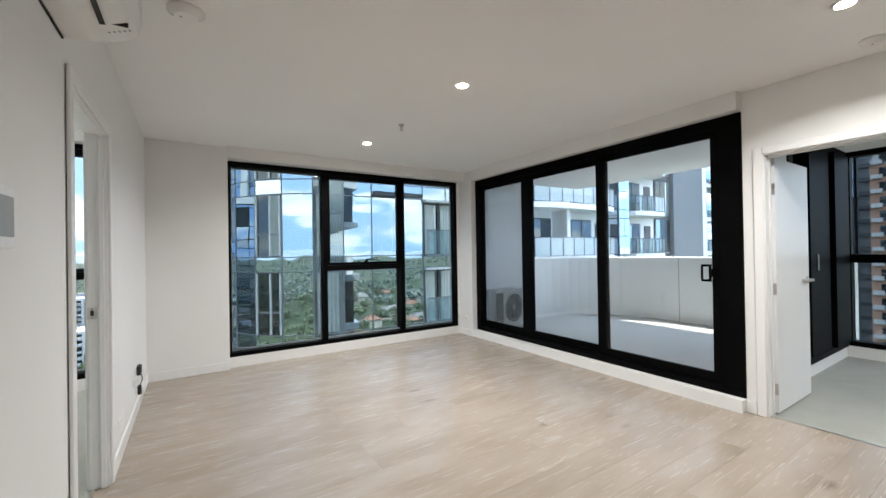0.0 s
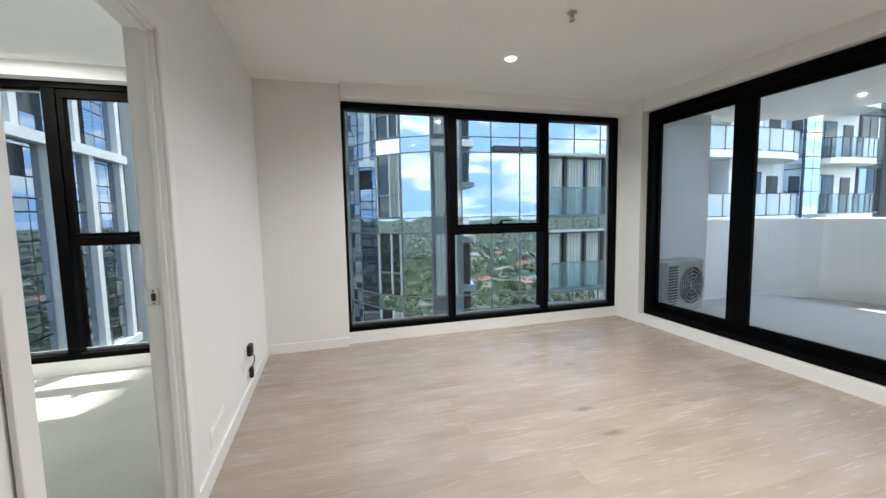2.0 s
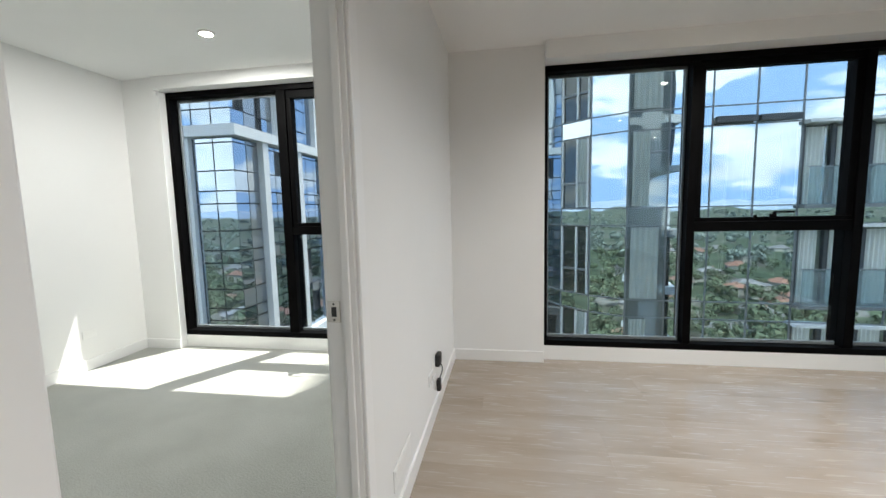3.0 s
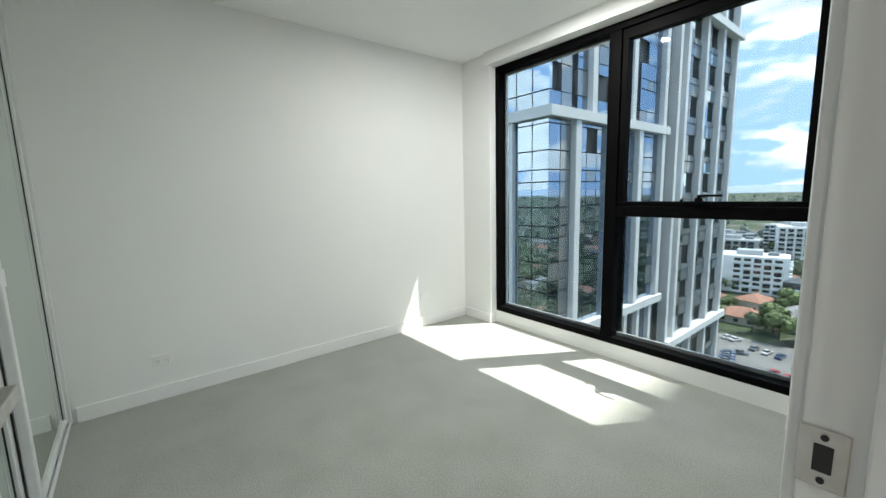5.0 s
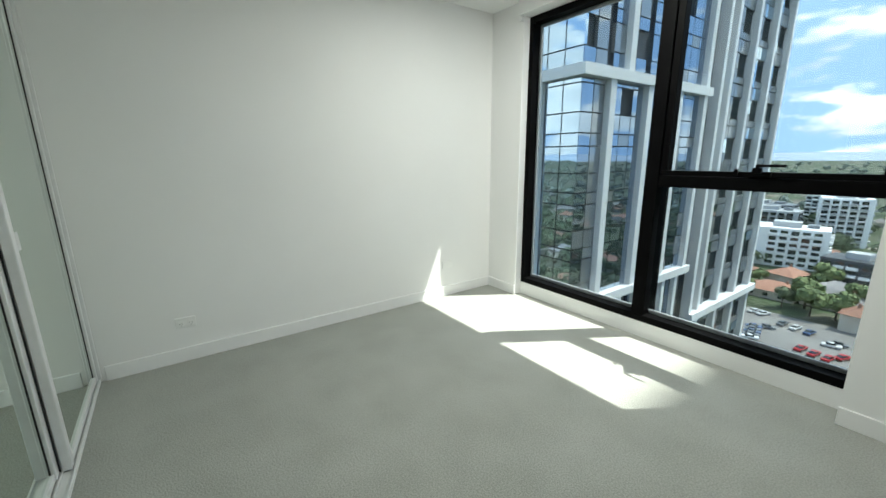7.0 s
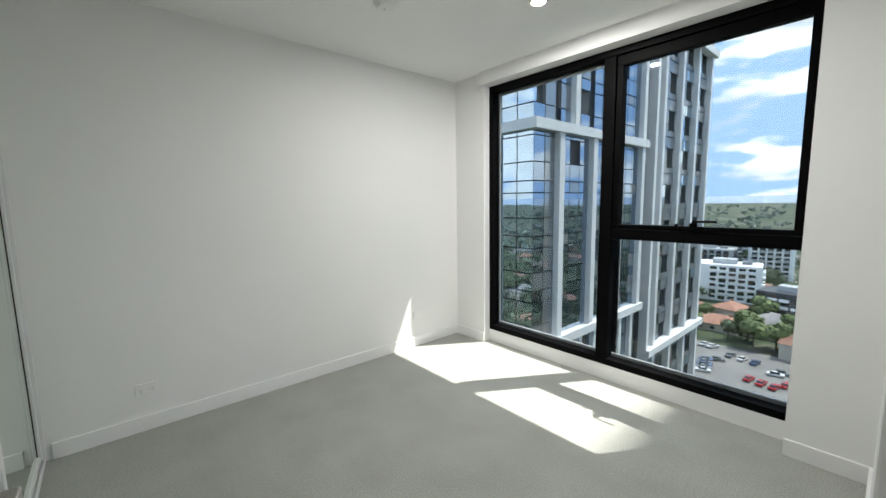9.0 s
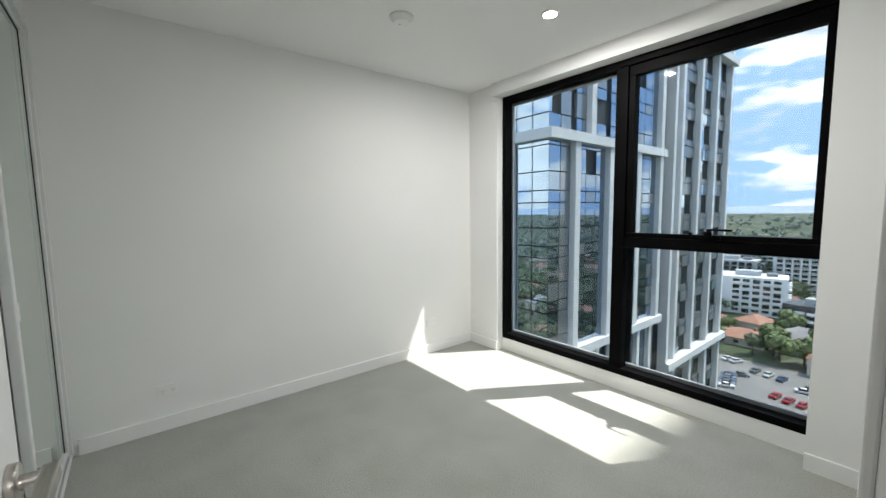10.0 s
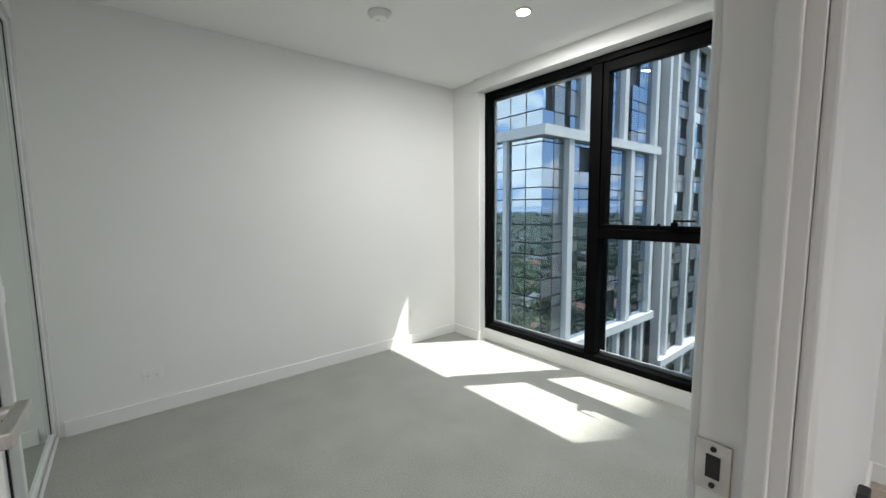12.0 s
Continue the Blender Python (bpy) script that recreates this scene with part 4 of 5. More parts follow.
def tower_glass():
    """A curtain wall parallel to the rooms' own facade, with a rounded corner that turns away behind."""
    b = thing("glass_tower", "blue glass tower with a rounded corner and grey mullions", "building")
    fx, fy = 4.25, 15.55
    turn = radians(78)
    arc = [(fx, fy)]
    for a in (30, 45, 60, 74):
        arc.append((arc[-1][0] - 1.17 * math.cos(radians(a)), arc[-1][1] + 1.17 * math.sin(radians(a))))
    t = Vector((-math.cos(turn), math.sin(turn)))
    far = [(arc[-1][0] + t.x * 1.17 * i, arc[-1][1] + t.y * 1.17 * i) for i in range(1, 9)]
    flat = [(fx + 1.17 * i, fy - 0.057 * 1.17 * i) for i in range(9, 0, -1)]
    pts = flat + arc + far
    rows = []
    tone = random.Random(8)
    z = -18.0 + 0.63
    while z < 6.3:
        rows += [(z, z + 0.57, True), (z + 0.57, z + 3.0, False)]
        z += 3.0
    for (xa, ya), (xb, yb) in zip(pts, pts[1:]):
        a, c = Vector((xa, ya)), Vector((xb, yb))
        d = (c - a).normalized()
        n = Vector((-d.y, d.x))
        if n.y > 0 and n.x > -0.9:
            n = -n
        for z0, z1, sp in rows:
            recess = 0.0
            if 8.9 < xb and xa < 12.6 and z1 < 4.9 and not sp:
                recess = 0.45
            if z0 > 6.2:
                continue
            bm = bmesh.new()
            tilt = 0.0
            vs = []
            for p, dz in ((a, z0), (c, z0), (c, min(z1, 6.25)), (a, min(z1, 6.25))):
                q = p - n * recess
                vs.append(bm.verts.new((q.x, q.y, dz)))
            f = bm.faces.new(vs)
            f.normal_update()
            if Vector((f.normal.x, f.normal.y)).dot(n) < 0:
                f.normal_flip()
            r = bmesh.ops.extrude_face_region(bm, geom=[f])
            for v in r["geom"]:
                if isinstance(v, bmesh.types.BMVert):
                    v.co -= Vector((n.x, n.y, 0)) * 0.03
            bmesh.ops.recalc_face_normals(bm, faces=bm.faces)
            glass = M_FAC_A
            if recess or (fx - 0.1 < xb and xa < fx + 1.3):
                glass = M_FAC_C
            elif xa < fx - 0.5 and not sp:
                glass = (M_FAC_B, M_FAC_A, M_FAC_D)[tone.randrange(3)] if xa < fx - 1.5 else (M_FAC_D, M_FAC_C)[tone.randrange(2)]
            part("pane", bm, glass, b)
        spans = [(-18, 6.25)] if xa < 9.0 or xa > 12.6 else [(z0, z0 + 0.57) for z0, z1, sp in rows if sp and z0 < 3] + [(3.63, 6.25)]
        for za, zb in spans:
            m = part_box("mullion", M_MULL, b, -0.022, 0.022, -0.05, 0.02, za, zb)
            m.location, m.rotation_euler = (xa, ya, 0), (0, 0, math.atan2(d.y, d.x))
        ln = (c - a).length
        for z0, z1, sp in rows:
            if z0 > 6.2:
                continue
            m = part_box("transom", M_MULL, b, 0, ln, -0.045, 0.02, z0 - 0.02, z0 + 0.02)
            m.location, m.rotation_euler = (xa, ya, 0), (0, 0, math.atan2(d.y, d.x))
        m = part_box("parapet_rail", M_WHITECLAD, b, 0, ln, -0.06, 0.05, 6.25, 6.33)
        m.location, m.rotation_euler = (xa, ya, 0), (0, 0, math.atan2(d.y, d.x))
    # drawn curtains, shade put into their colour, and opening lights in the two bays by the rounded corner
    slope = math.atan2(-0.057, 1.0)
    for z0, z1, sp in rows:
        if sp or z0 > 6.0 or z0 < -12:
            continue
        hi = min(z1, 6.2)
        c = pleats(0.12, 0.12 + (0.5 if round(z0) % 2 else 0.82), z0 + 0.06, hi - 0.05, 10)
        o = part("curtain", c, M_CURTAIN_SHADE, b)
        o.location, o.rotation_euler = (fx, fy - 0.045, 0), (0, 0, slope)
        o = part_box("sash_rail", M_MULL, b, 0.03, 1.14, -0.05, 0.01, (z0 + hi) / 2 + 0.5, (z0 + hi) / 2 + 0.56)
        o.location, o.rotation_euler = (fx, fy, 0), (0, 0, slope)
        ax, ay = arc[2]
        w = (Vector(arc[1]) - Vector(arc[2])).length
        turn_2 = math.atan2(arc[1][1] - ay, arc[1][0] - ax)
        for xa, xb in ((0.05, 0.10), (w * 0.55, w * 0.55 + 0.06), (w - 0.10, w - 0.05)):
            o = part_box("sash_stile", M_WHITECLAD, b, xa, xb, -0.07, 0.0, z0 + 0.05, hi - 0.05)
            o.location, o.rotation_euler = (ax, ay, 0), (0, 0, turn_2)
        o = part_box("sash_rail", M_MULL, b, 0.05, w - 0.05, -0.06, 0.0, z0 + 0.85, z0 + 0.92)
        o.location, o.rotation_euler = (ax, ay, 0), (0, 0, turn_2)
        if round(z0) % 2:
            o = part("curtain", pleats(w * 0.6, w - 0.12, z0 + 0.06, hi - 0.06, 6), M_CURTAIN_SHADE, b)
            o.location, o.rotation_euler = (ax, ay, 0), (0, 0, turn_2)
    # louvre vents in the spandrels of two bays
    for i in (2, 3):
        part_box("louvre_vent", M_DARKCLAD, b, fx + 1.17 * i + 0.05, fx + 1.17 * (i + 1) - 0.05, fy - 0.36, fy - 0.18, 3.68, 3.86)
    # recessed balconies: soffit, floor, end wall, curtains and glass balustrade
    for z in (-4.8, -1.8, 1.2):
        part_box("balcony_soffit", M_WHITECLAD, b, 8.95, 12.42, 15.02, 16.6, z + 2.33, z + 2.42)
        part_box("balcony_slab", M_MULL, b, 8.95, 12.42, 15.02, 16.6, z - 0.1, z - 0.01)
        part_box("balcony_wall", M_GREYCLAD, b, 8.90, 8.98, 15.3, 16.7, z, z + 2.33)
        part_box("balcony_wall", M_GREYCLAD, b, 12.42, 12.5, 15.12, 16.7, z, z + 2.33)
        for xa, xb in ((9.1, 9.6), (9.95, 10.6), (10.9, 11.45), (11.8, 12.3)):
            cb = pleats(xa, xb, z + 0.02, z + 2.25, 9)
            o = part("curtain", cb, M_CURTAIN, b)
            o.location = (0, 15.47, 0)
        for x in (9.0, 9.78, 10.75, 11.62, 12.34):
            part_box("door_frame", M_DARKCLAD, b, x - 0.05, x + 0.05, 15.33, 15.45, z, z + 2.33)
        for i in range(3):
            part_box("balustrade_pane", M_FROST_THIN, b, 9.05 + 1.12 * i, 10.12 + 1.12 * i, 15.06, 15.08, z, z + 1.07)
        part_box("balustrade_rail", M_MULL, b, 9.0, 12.42, 15.05, 15.09, z + 1.07, z + 1.11)
    part_box("core", M_DARKCLAD, b, 4.6, 14.0, 16.9, 30.0, GROUND, 6.0)
    part_box("podium", M_FAC_A, b, 3.3, 14.0, 16.2, 30.0, GROUND, -18.0)
    return b


tower_glass()


# ---- surroundings ----
UNIT = {}


def unit_box(material):
    """A shared one-metre cube of a material, standing from its corner."""
    if material.name not in UNIT:
        UNIT[material.name] = mesh_of("unit_" + material.name, box(bmesh.new(), 0, 1, 0, 1, 0, 1), material)
    return UNIT[material.name]


def block(name, material, parent, x0, x1, y0, y1, z0, z1):
    o = new(name, unit_box(material))
    o.parent, o.location, o.scale = parent, (x0, y0, z0), (x1 - x0, y1 - y0, z1 - z0)
    return o


def tower_white_fins():
    """Tower with white vertical fins, white beams every few storeys and navy glass between."""
    b = thing("fin_tower", "tall tower with white fins, white beams and navy glass", "building")
    X, Y, top, low = -13.2, 20.4, 46.0, GROUND
    block("core", M_DARKCLAD, b, -27.0, X - 0.25, Y + 0.25, 34.4, low, top)
    block("core", M_DARKCLAD, b, -27.0, X - 1.4, 34.4, 36.0, low, top)
    block("core", M_DARKCLAD, b, -27.0, X - 0.55, 36.0, 49.7, low, top)
    rng = random.Random(11)
    zs = []
    k = -10
    while 0.41 + 3.1 * k < 22:
        z = 0.41 + 3.1 * k
        zs += [(z, z + 1.41, 0), (z + 1.41, z + 2.07, 1), (z + 2.07, z + 3.1, 2)]
        k += 1
    J = 0.035

    def clear_of_beams(z0, z1):
        for lo, hi in ((5.2, 5.75), (-7.3, -6.75), (17.4, 17.95)):
            if z0 < hi and z1 > lo:
                return [q for q in ((z0, lo), (hi, z1)) if q[1] - q[0] > 0.15]
        return [(z0, z1)]

    # end face towards the rooms
    cols = [X - 1.13 * i for i in range(1, 7)]
    for c in cols:
        for z0, z1, kind in zs:
            for za, zb in clear_of_beams(z0, z1):
                block("pane", M_FAC_B2, b, c + J, c + 1.13 - J, Y + 0.02, Y + 0.25, za + J, zb - J)
    for c in (2.35, 4.6, 6.9):
        block("fin", M_WHITECLAD, b, X - c - 0.28, X - c, Y - 0.22, Y + 0.25, low, 5.2)
    # long side
    fins = [22.45, 26.2, 29.85, 33.35]
    edges = [Y + 0.03] + [v for f in fins for v in (f, f + 0.5)]
    bays = [(edges[i], edges[i + 1]) for i in range(0, len(edges) - 1, 2)]
    for y0, y1 in bays:
        n = max(2, round((y1 - y0) / 1.1))
        w = (y1 - y0) / n
        for i in range(n):
            for z0, z1, kind in zs:
                r = rng.random()
                m = M_SPANDREL if (y0 < 22 and i == 1) or r < 0.16 else M_FAC_B
                d = -0.35 if r > 0.93 and kind == 0 else 0.0
                for za, zb in clear_of_beams(z0, z1):
                    block("pane", m, b, X - 0.25 + d, X - 0.02 + d, y0 + w * i + J, y0 + w * (i + 1) - J, za + J, zb - J)
    for f in fins:
        block("fin", M_WHITECLAD, b, X - 0.25, X + 0.32, f, f + 0.5, -6.75, 5.2)
    for f in (24.0, 28.7, 33.35):
        block("fin", M_WHITECLAD, b, X - 0.25, X + 0.32, f, f + 0.5, 5.75, 17.4)
    y = 21.4
    while y < 34:
        block("fin", M_WHITECLAD, b, X - 0.25, X + 0.28, y, y + 0.38, low, -7.3)
        y += 1.85
    for z in (5.2, -7.3, 17.4):
        block("beam", M_WHITECLAD, b, X - 0.25, X + 0.42, Y - 0.36, 34.3, z, z + 0.55)
        block("beam", M_WHITECLAD, b, -27.0, X - 0.25, Y - 0.36, Y + 0.25, z, z + 0.55)
    # slot and second part of the long side
    block("slot_glass", M_FAC_B, b, X - 1.4, X - 1.2, 34.4, 36.0, low, top)
    fins2 = [36.1, 37.55, 41.3, 45.1, 48.8]
    for f in fins2:
        block("fin", M_WHITECLAD, b, X - 0.55, X + 0.12, f, f + 0.42, low, 15.0)
        block("fin", M_WHITECLAD, b, X - 0.55, X + 0.12, f, f + 0.42, 15.6, top)
    for z in (15.0, -11.9):
        block("beam", M_WHITECLAD, b, X - 0.55, X + 0.4, 36.1, 49.9, z, z + 0.6)
    for a, c in zip(fins2, fins2[1:]):
        y0, y1 = a + 0.42, c
        for k in range(-10, 8):
            z = 0.41 + 3.1 * k
            n = 2 if y1 - y0 > 2 else 1
            w = (y1 - y0) / n
            for i in range(n):
                for z0, z1 in ((z, z + 1.0), (z + 1.0, z + 2.15), (z + 2.15, z + 3.1)):
                    dark = n == 2 and i == 1 and z0 == z + 1.0
                    if dark:
                        block("window", M_FAC_D, b, X - 0.5, X - 0.40, y0 + w * i + 0.05, y0 + w * (i + 1) - 0.05, z0 - 0.5, z1)
                        block("window_head", M_DARKCLAD, b, X - 0.40, X - 0.28, y0 + w * i, y0 + w * (i + 1), z1, z1 + 0.05)
                    elif n == 2 and i == 1 and z0 == z:
                        block("panel", M_SPANDREL, b, X - 0.5, X - 0.28, y0 + w * i + J, y0 + w * (i + 1) - J, z0 + J, z1 - 0.5)
                    else:
                        block("panel", M_SPANDREL if rng.random() < 0.75 else M_FAC_A, b, X - 0.5, X - 0.28, y0 + w * i + J, y0 + w * (i + 1) - J, z0 + J, z1 - J)


tower_white_fins()

# upper part of the glass tower, that shades the living room
glass_upper = thing("glass_tower_upper", "upper storeys of the blue glass tower", "building")
for k in range(7):
    block("slab", M_MULL, glass_upper, 6.55, 13.9, 15.75, 30.0, 6.33 + 3.17 * k, 6.45 + 3.17 * k)
    block("storey_glass", M_FAC_A, glass_upper, 6.55, 13.9, 15.8, 29.9, 6.45 + 3.17 * k, 9.50 + 3.17 * k)


def curved_balcony(b, x0, x1, y, out, z, glass, clear=0.0):
    """A rounded white balcony: slab with bowed edge and a glass balustrade of separate sheets."""
    n = 10
    pts = [(x0 + (x1 - x0) * i / n, y - out * (1 - (2 * i / n - 1) ** 4) ** 0.5) for i in range(n + 1)]
    bm = bmesh.new()
    lo = [bm.verts.new((px, py, z - 0.32)) for px, py in pts]
    hi = [bm.verts.new((px, py, z)) for px, py in pts]
    bm.faces.new(lo)
    bm.faces.new(hi[::-1])
    for i in range(n):
        bm.faces.new((lo[i], lo[i + 1], hi[i + 1], hi[i]))
    bm.faces.new((lo[-1], lo[0], hi[0], hi[-1]))
    bmesh.ops.recalc_face_normals(bm, faces=bm.faces)
    s = part("balcony", bm, M_WHITECLAD, b)
    for (ax, ay), (bx, by) in zip(pts, pts[1:]):
        ln = math.hypot(bx - ax, by - ay)
        g = part_box("balustrade_pane", M_FROST_THIN if ax < x0 + (x1 - x0) * clear else glass, s, 0.02, ln - 0.02, -0.01, 0.01, z + 0.05, z + 1.05)
        g.location, g.rotation_euler = (ax, ay, 0), (0, 0, math.atan2(by - ay, bx - ax))
        g = part_box("top_rail", M_DARKCLAD, s, 0, ln, -0.02, 0.02, z + 1.05, z + 1.09)
        g.location, g.rotation_euler = (ax, ay, 0), (0, 0, math.atan2(by - ay, bx - ax))
        g = part_box("post", M_DARKCLAD, s, -0.025, 0.025, -0.025, 0.025, z, z + 1.05)
        g.location, g.rotation_euler = (ax, ay, 0), (0, 0, math.atan2(by - ay, bx - ax))
    part_box("edge_channel", M_DARKCLAD, s, x0 + 0.1, x1 - 0.1, y - out * 0.6, y - out * 0.55, z, z + 0.02)


def framed_window(b, x0, x1, y, z0, z1, n):
    """A dark aluminium window proud of the wall: a frame with n lights, one of them curtained."""
    f = block("window_frame", M_DARKCLAD, b, x0, x1, y - 0.10, y + 0.05, z0, z1)
    w = (x1 - x0 - 0.09) / n
    for i in range(n):
        block("window", M_FAC_C if (i + int(z0)) % 3 == 0 else M_FAC_D, b, x0 + 0.09 + w * i, x0 + w * (i + 1), y - 0.125, y - 0.10, z0 + 0.08, z1 - 0.09)
    return f


def balcony_block():
    b = thing("balcony_block", "white apartment building with curved glass balconies and grey wall", "building")
    Y, top = 17.0, 24.0
    zs = [0.95 + 3.05 * k for k in range(-1, 4)]
    block("wall", M_WHITECLAD, b, 14.6, 24.6, Y, Y + 10, GROUND, top)
    block("glass_bay", M_DARKCLAD, b, 24.6, 25.8, Y - 0.9, Y + 10, GROUND, top)
    block("wall", M_WHITECLAD, b, 25.8, 33.5, Y + 0.4, Y + 10, GROUND, top)
    block("grey_wall", M_GREYCLAD, b, 33.5, 38.4, Y - 0.02, Y + 10, GROUND, top)
    block("wall", M_WHITECLAD, b, 38.4, 47.0, Y, Y + 10, GROUND, top)
    block("dark_wing", M_DARKCLAD, b, 47.0, 57.0, Y - 0.5, Y + 10, GROUND, top)
    for z in zs:
        curved_balcony(b, 15.2, 24.2, Y, 1.9, z, M_FROST)
        framed_window(b, 19.7, 22.8, Y, z + 0.02, z + 2.3, 3)
        framed_window(b, 16.2, 18.9, Y, z + 0.02, z + 2.3, 3)
        block("wall_fin", M_WHITECLAD, b, 19.1, 19.35, Y - 1.2, Y, z, z + 2.73)
        block("door", M_DARKCLAD, b, 23.3, 24.1, Y - 0.05, Y + 0.1, z + 0.02, z + 2.1)
        for i in range(2):
            for z0, z1 in ((0.0, 1.2), (1.25, 2.4), (2.45, 3.0)):
                block("pane", M_FAC_B2, b, 24.64 + 0.58 * i, 25.18 + 0.58 * i, Y - 0.96, Y - 0.90, z + z0, z + z1)
        for z0, z1 in ((0.0, 1.2), (1.25, 2.4), (2.45, 3.0)):
            block("side_pane", M_FAC_B2, b, 24.54, 24.6, Y - 0.86, Y - 0.02, z + z0, z + z1)
        curved_balcony(b, 26.4, 31.2, Y + 0.4, 1.5, z, M_FROST_THIN if z < 1.5 else M_FROST, 0.5)
        framed_window(b, 27.0, 29.2, Y + 0.4, z + 0.02, z + 2.25, 2)
        block("door", M_DARKCLAD, b, 29.9, 30.7, Y + 0.34, Y + 0.5, z + 0.02, z + 2.1)
        framed_window(b, 31.25, 33.5, Y + 0.4, z + 0.02, z + 2.72, 3)
        block("spandrel", M_DARKCLAD, b, 31.25, 33.5, Y + 0.26, Y + 0.42, z + 2.74, z + 3.0)
        curved_balcony(b, 39.6, 46.8, Y, 2.0, z, M_FROST, 0.35)
        framed_window(b, 42.9, 45.2, Y, z + 0.02, z + 2.1, 2)
        block("privacy_screen", M_FROST_THIN, b, 42.2, 44.9, Y - 1.0, Y - 0.97, z + 1.0, z + 1.7)
        for i in range(2):
            block("pane", M_FAC_A, b, 39.15 + 1.3 * i, 40.4 + 1.3 * i, Y - 0.04, Y + 0.1, z + 0.05, z + 2.7)
        block("slab", M_DARKCLAD, b, 46.8, 57.0, Y - 1.7, Y - 0.5, z - 0.3, z)
        for i in range(6):
            block("pane", M_FAC_D, b, 47.2 + 1.6 * i, 48.7 + 1.6 * i, Y - 0.56, Y - 0.5, z + 0.05, z + 2.6)
            g = block("balustrade_pane", M_FROST, b, 47.1 + 1.65 * i, 48.7 + 1.65 * i, Y - 1.7, Y - 1.67, z + 0.05, z + 1.05)
        for x in (49.4, 53.0):
            block("party_wall", M_WHITECLAD, b, x, x + 0.8, Y - 1.5, Y - 0.5, z, z + 0.9)


balcony_block()


def grid_towers():
    b = thing("navy_tower", "navy tower with staggered white balcony boxes", "building")
    block("body", M_DARKCLAD, b, 124, 140, 24.2, 34.0, GROUND, 12.0)
    block("upper_glass", M_FAC_A, b, 124, 140, 24.2, 34.0, 12.0, 45.0)
    rng = random.Random(3)
    for k in range(-14, 4):
        for i in range(5):
            y = 24.5 + 1.9 * i + (0.6 if k % 2 else 0.0)
            block("window", M_FAC_D, b, 123.85, 124.0, y + 1.0, y + 1.7, 3.05 * k + 0.4, 3.05 * k + 2.3)
            if (i + k) % 2 == 0:
                block("balcony_box", M_WHITECLAD, b, 123.0, 124.0, y, y + 1.1, 3.05 * k, 3.05 * k + 1.1)
    c = thing("grey_tower", "slim grey tower with small balconies", "building")
    block("body", M_GREYCLAD, c, 126, 140, 21.6, 24.0, GROUND, 40.0)
    for k in range(-14, 12):
        block("balcony", M_DARKCLAD, c, 125.2, 126.0, 21.8, 23.6, 3.05 * k, 3.05 * k + 0.9)
    d = thing("brick_tower", "brown brick apartment tower with pale balconies", "building")
    block("body", M_BRICKCLAD, d, 122, 140, 8.0, 21.3, GROUND, 18.0)
    block("top_storeys", M_CONC, d, 122.5, 140, 8.4, 21.0, 18.0, 40.0)
    for k in range(-14, 12):
        for i in range(4):
            y = 8.8 + 3.2 * i
            block("window", M_FAC_D, d, 121.9, 122.0, y, y + 1.5, 3.05 * k + 0.3, 3.05 * k + 2.2)
            block("balcony", M_CONC, d, 121.0, 122.0, y + 1.0, y + 2.6, 3.05 * k - 0.1, 3.05 * k + 0.75)


grid_towers()

# ground to the horizon
bm = bmesh.new()
bmesh.ops.create_circle(bm, cap_ends=True, segments=96, radius=4600, matrix=Matrix.Translation((0, 0, GROUND)))
ground = tagged(new("ground", mesh_of("ground", bm, M_GROUND)), "patchwork of gardens, lots and streets far below", "ground", "", "structure")


def hills():
    bm = bmesh.new()
    seg, lo, hi = 240, [], []
    for i in range(seg):
        a = 2 * math.pi * i / seg
        h = 18 + 22 * max(0.0, noise.fractal(Vector((2.2 * math.cos(a), 2.2 * math.sin(a), 0.3)), 0.9, 2.0, 5) + 0.55)
        lo.append(bm.verts.new((4200 * math.cos(a), 4200 * math.sin(a), GROUND - 2)))
        hi.append(bm.verts.new((4450 * math.cos(a), 4450 * math.sin(a), GROUND + 35 + h)))
    for i in range(seg):
        j = (i + 1) % seg
        bm.faces.new((lo[i], lo[j], hi[j], hi[i]))
    tagged(new("backdrop_hills", mesh_of("hills", bm, M_HILL, True)), "low hills on the horizon, haze painted in their blue", "hills", "", "structure")


hills()
solid("car_park", [(-62, -8, 124, 168, GROUND, GROUND + 0.05)], M_ASPHALT, "sunlit asphalt car park below", "car park")
solid("road", [(60, 330, -168, -158, GROUND, GROUND + 0.06), (-300, -70, 108, 116, GROUND, GROUND + 0.06), (-8, 2, 60, 400, GROUND, GROUND + 0.06)], M_ASPHALT, "grey suburban road", "road")


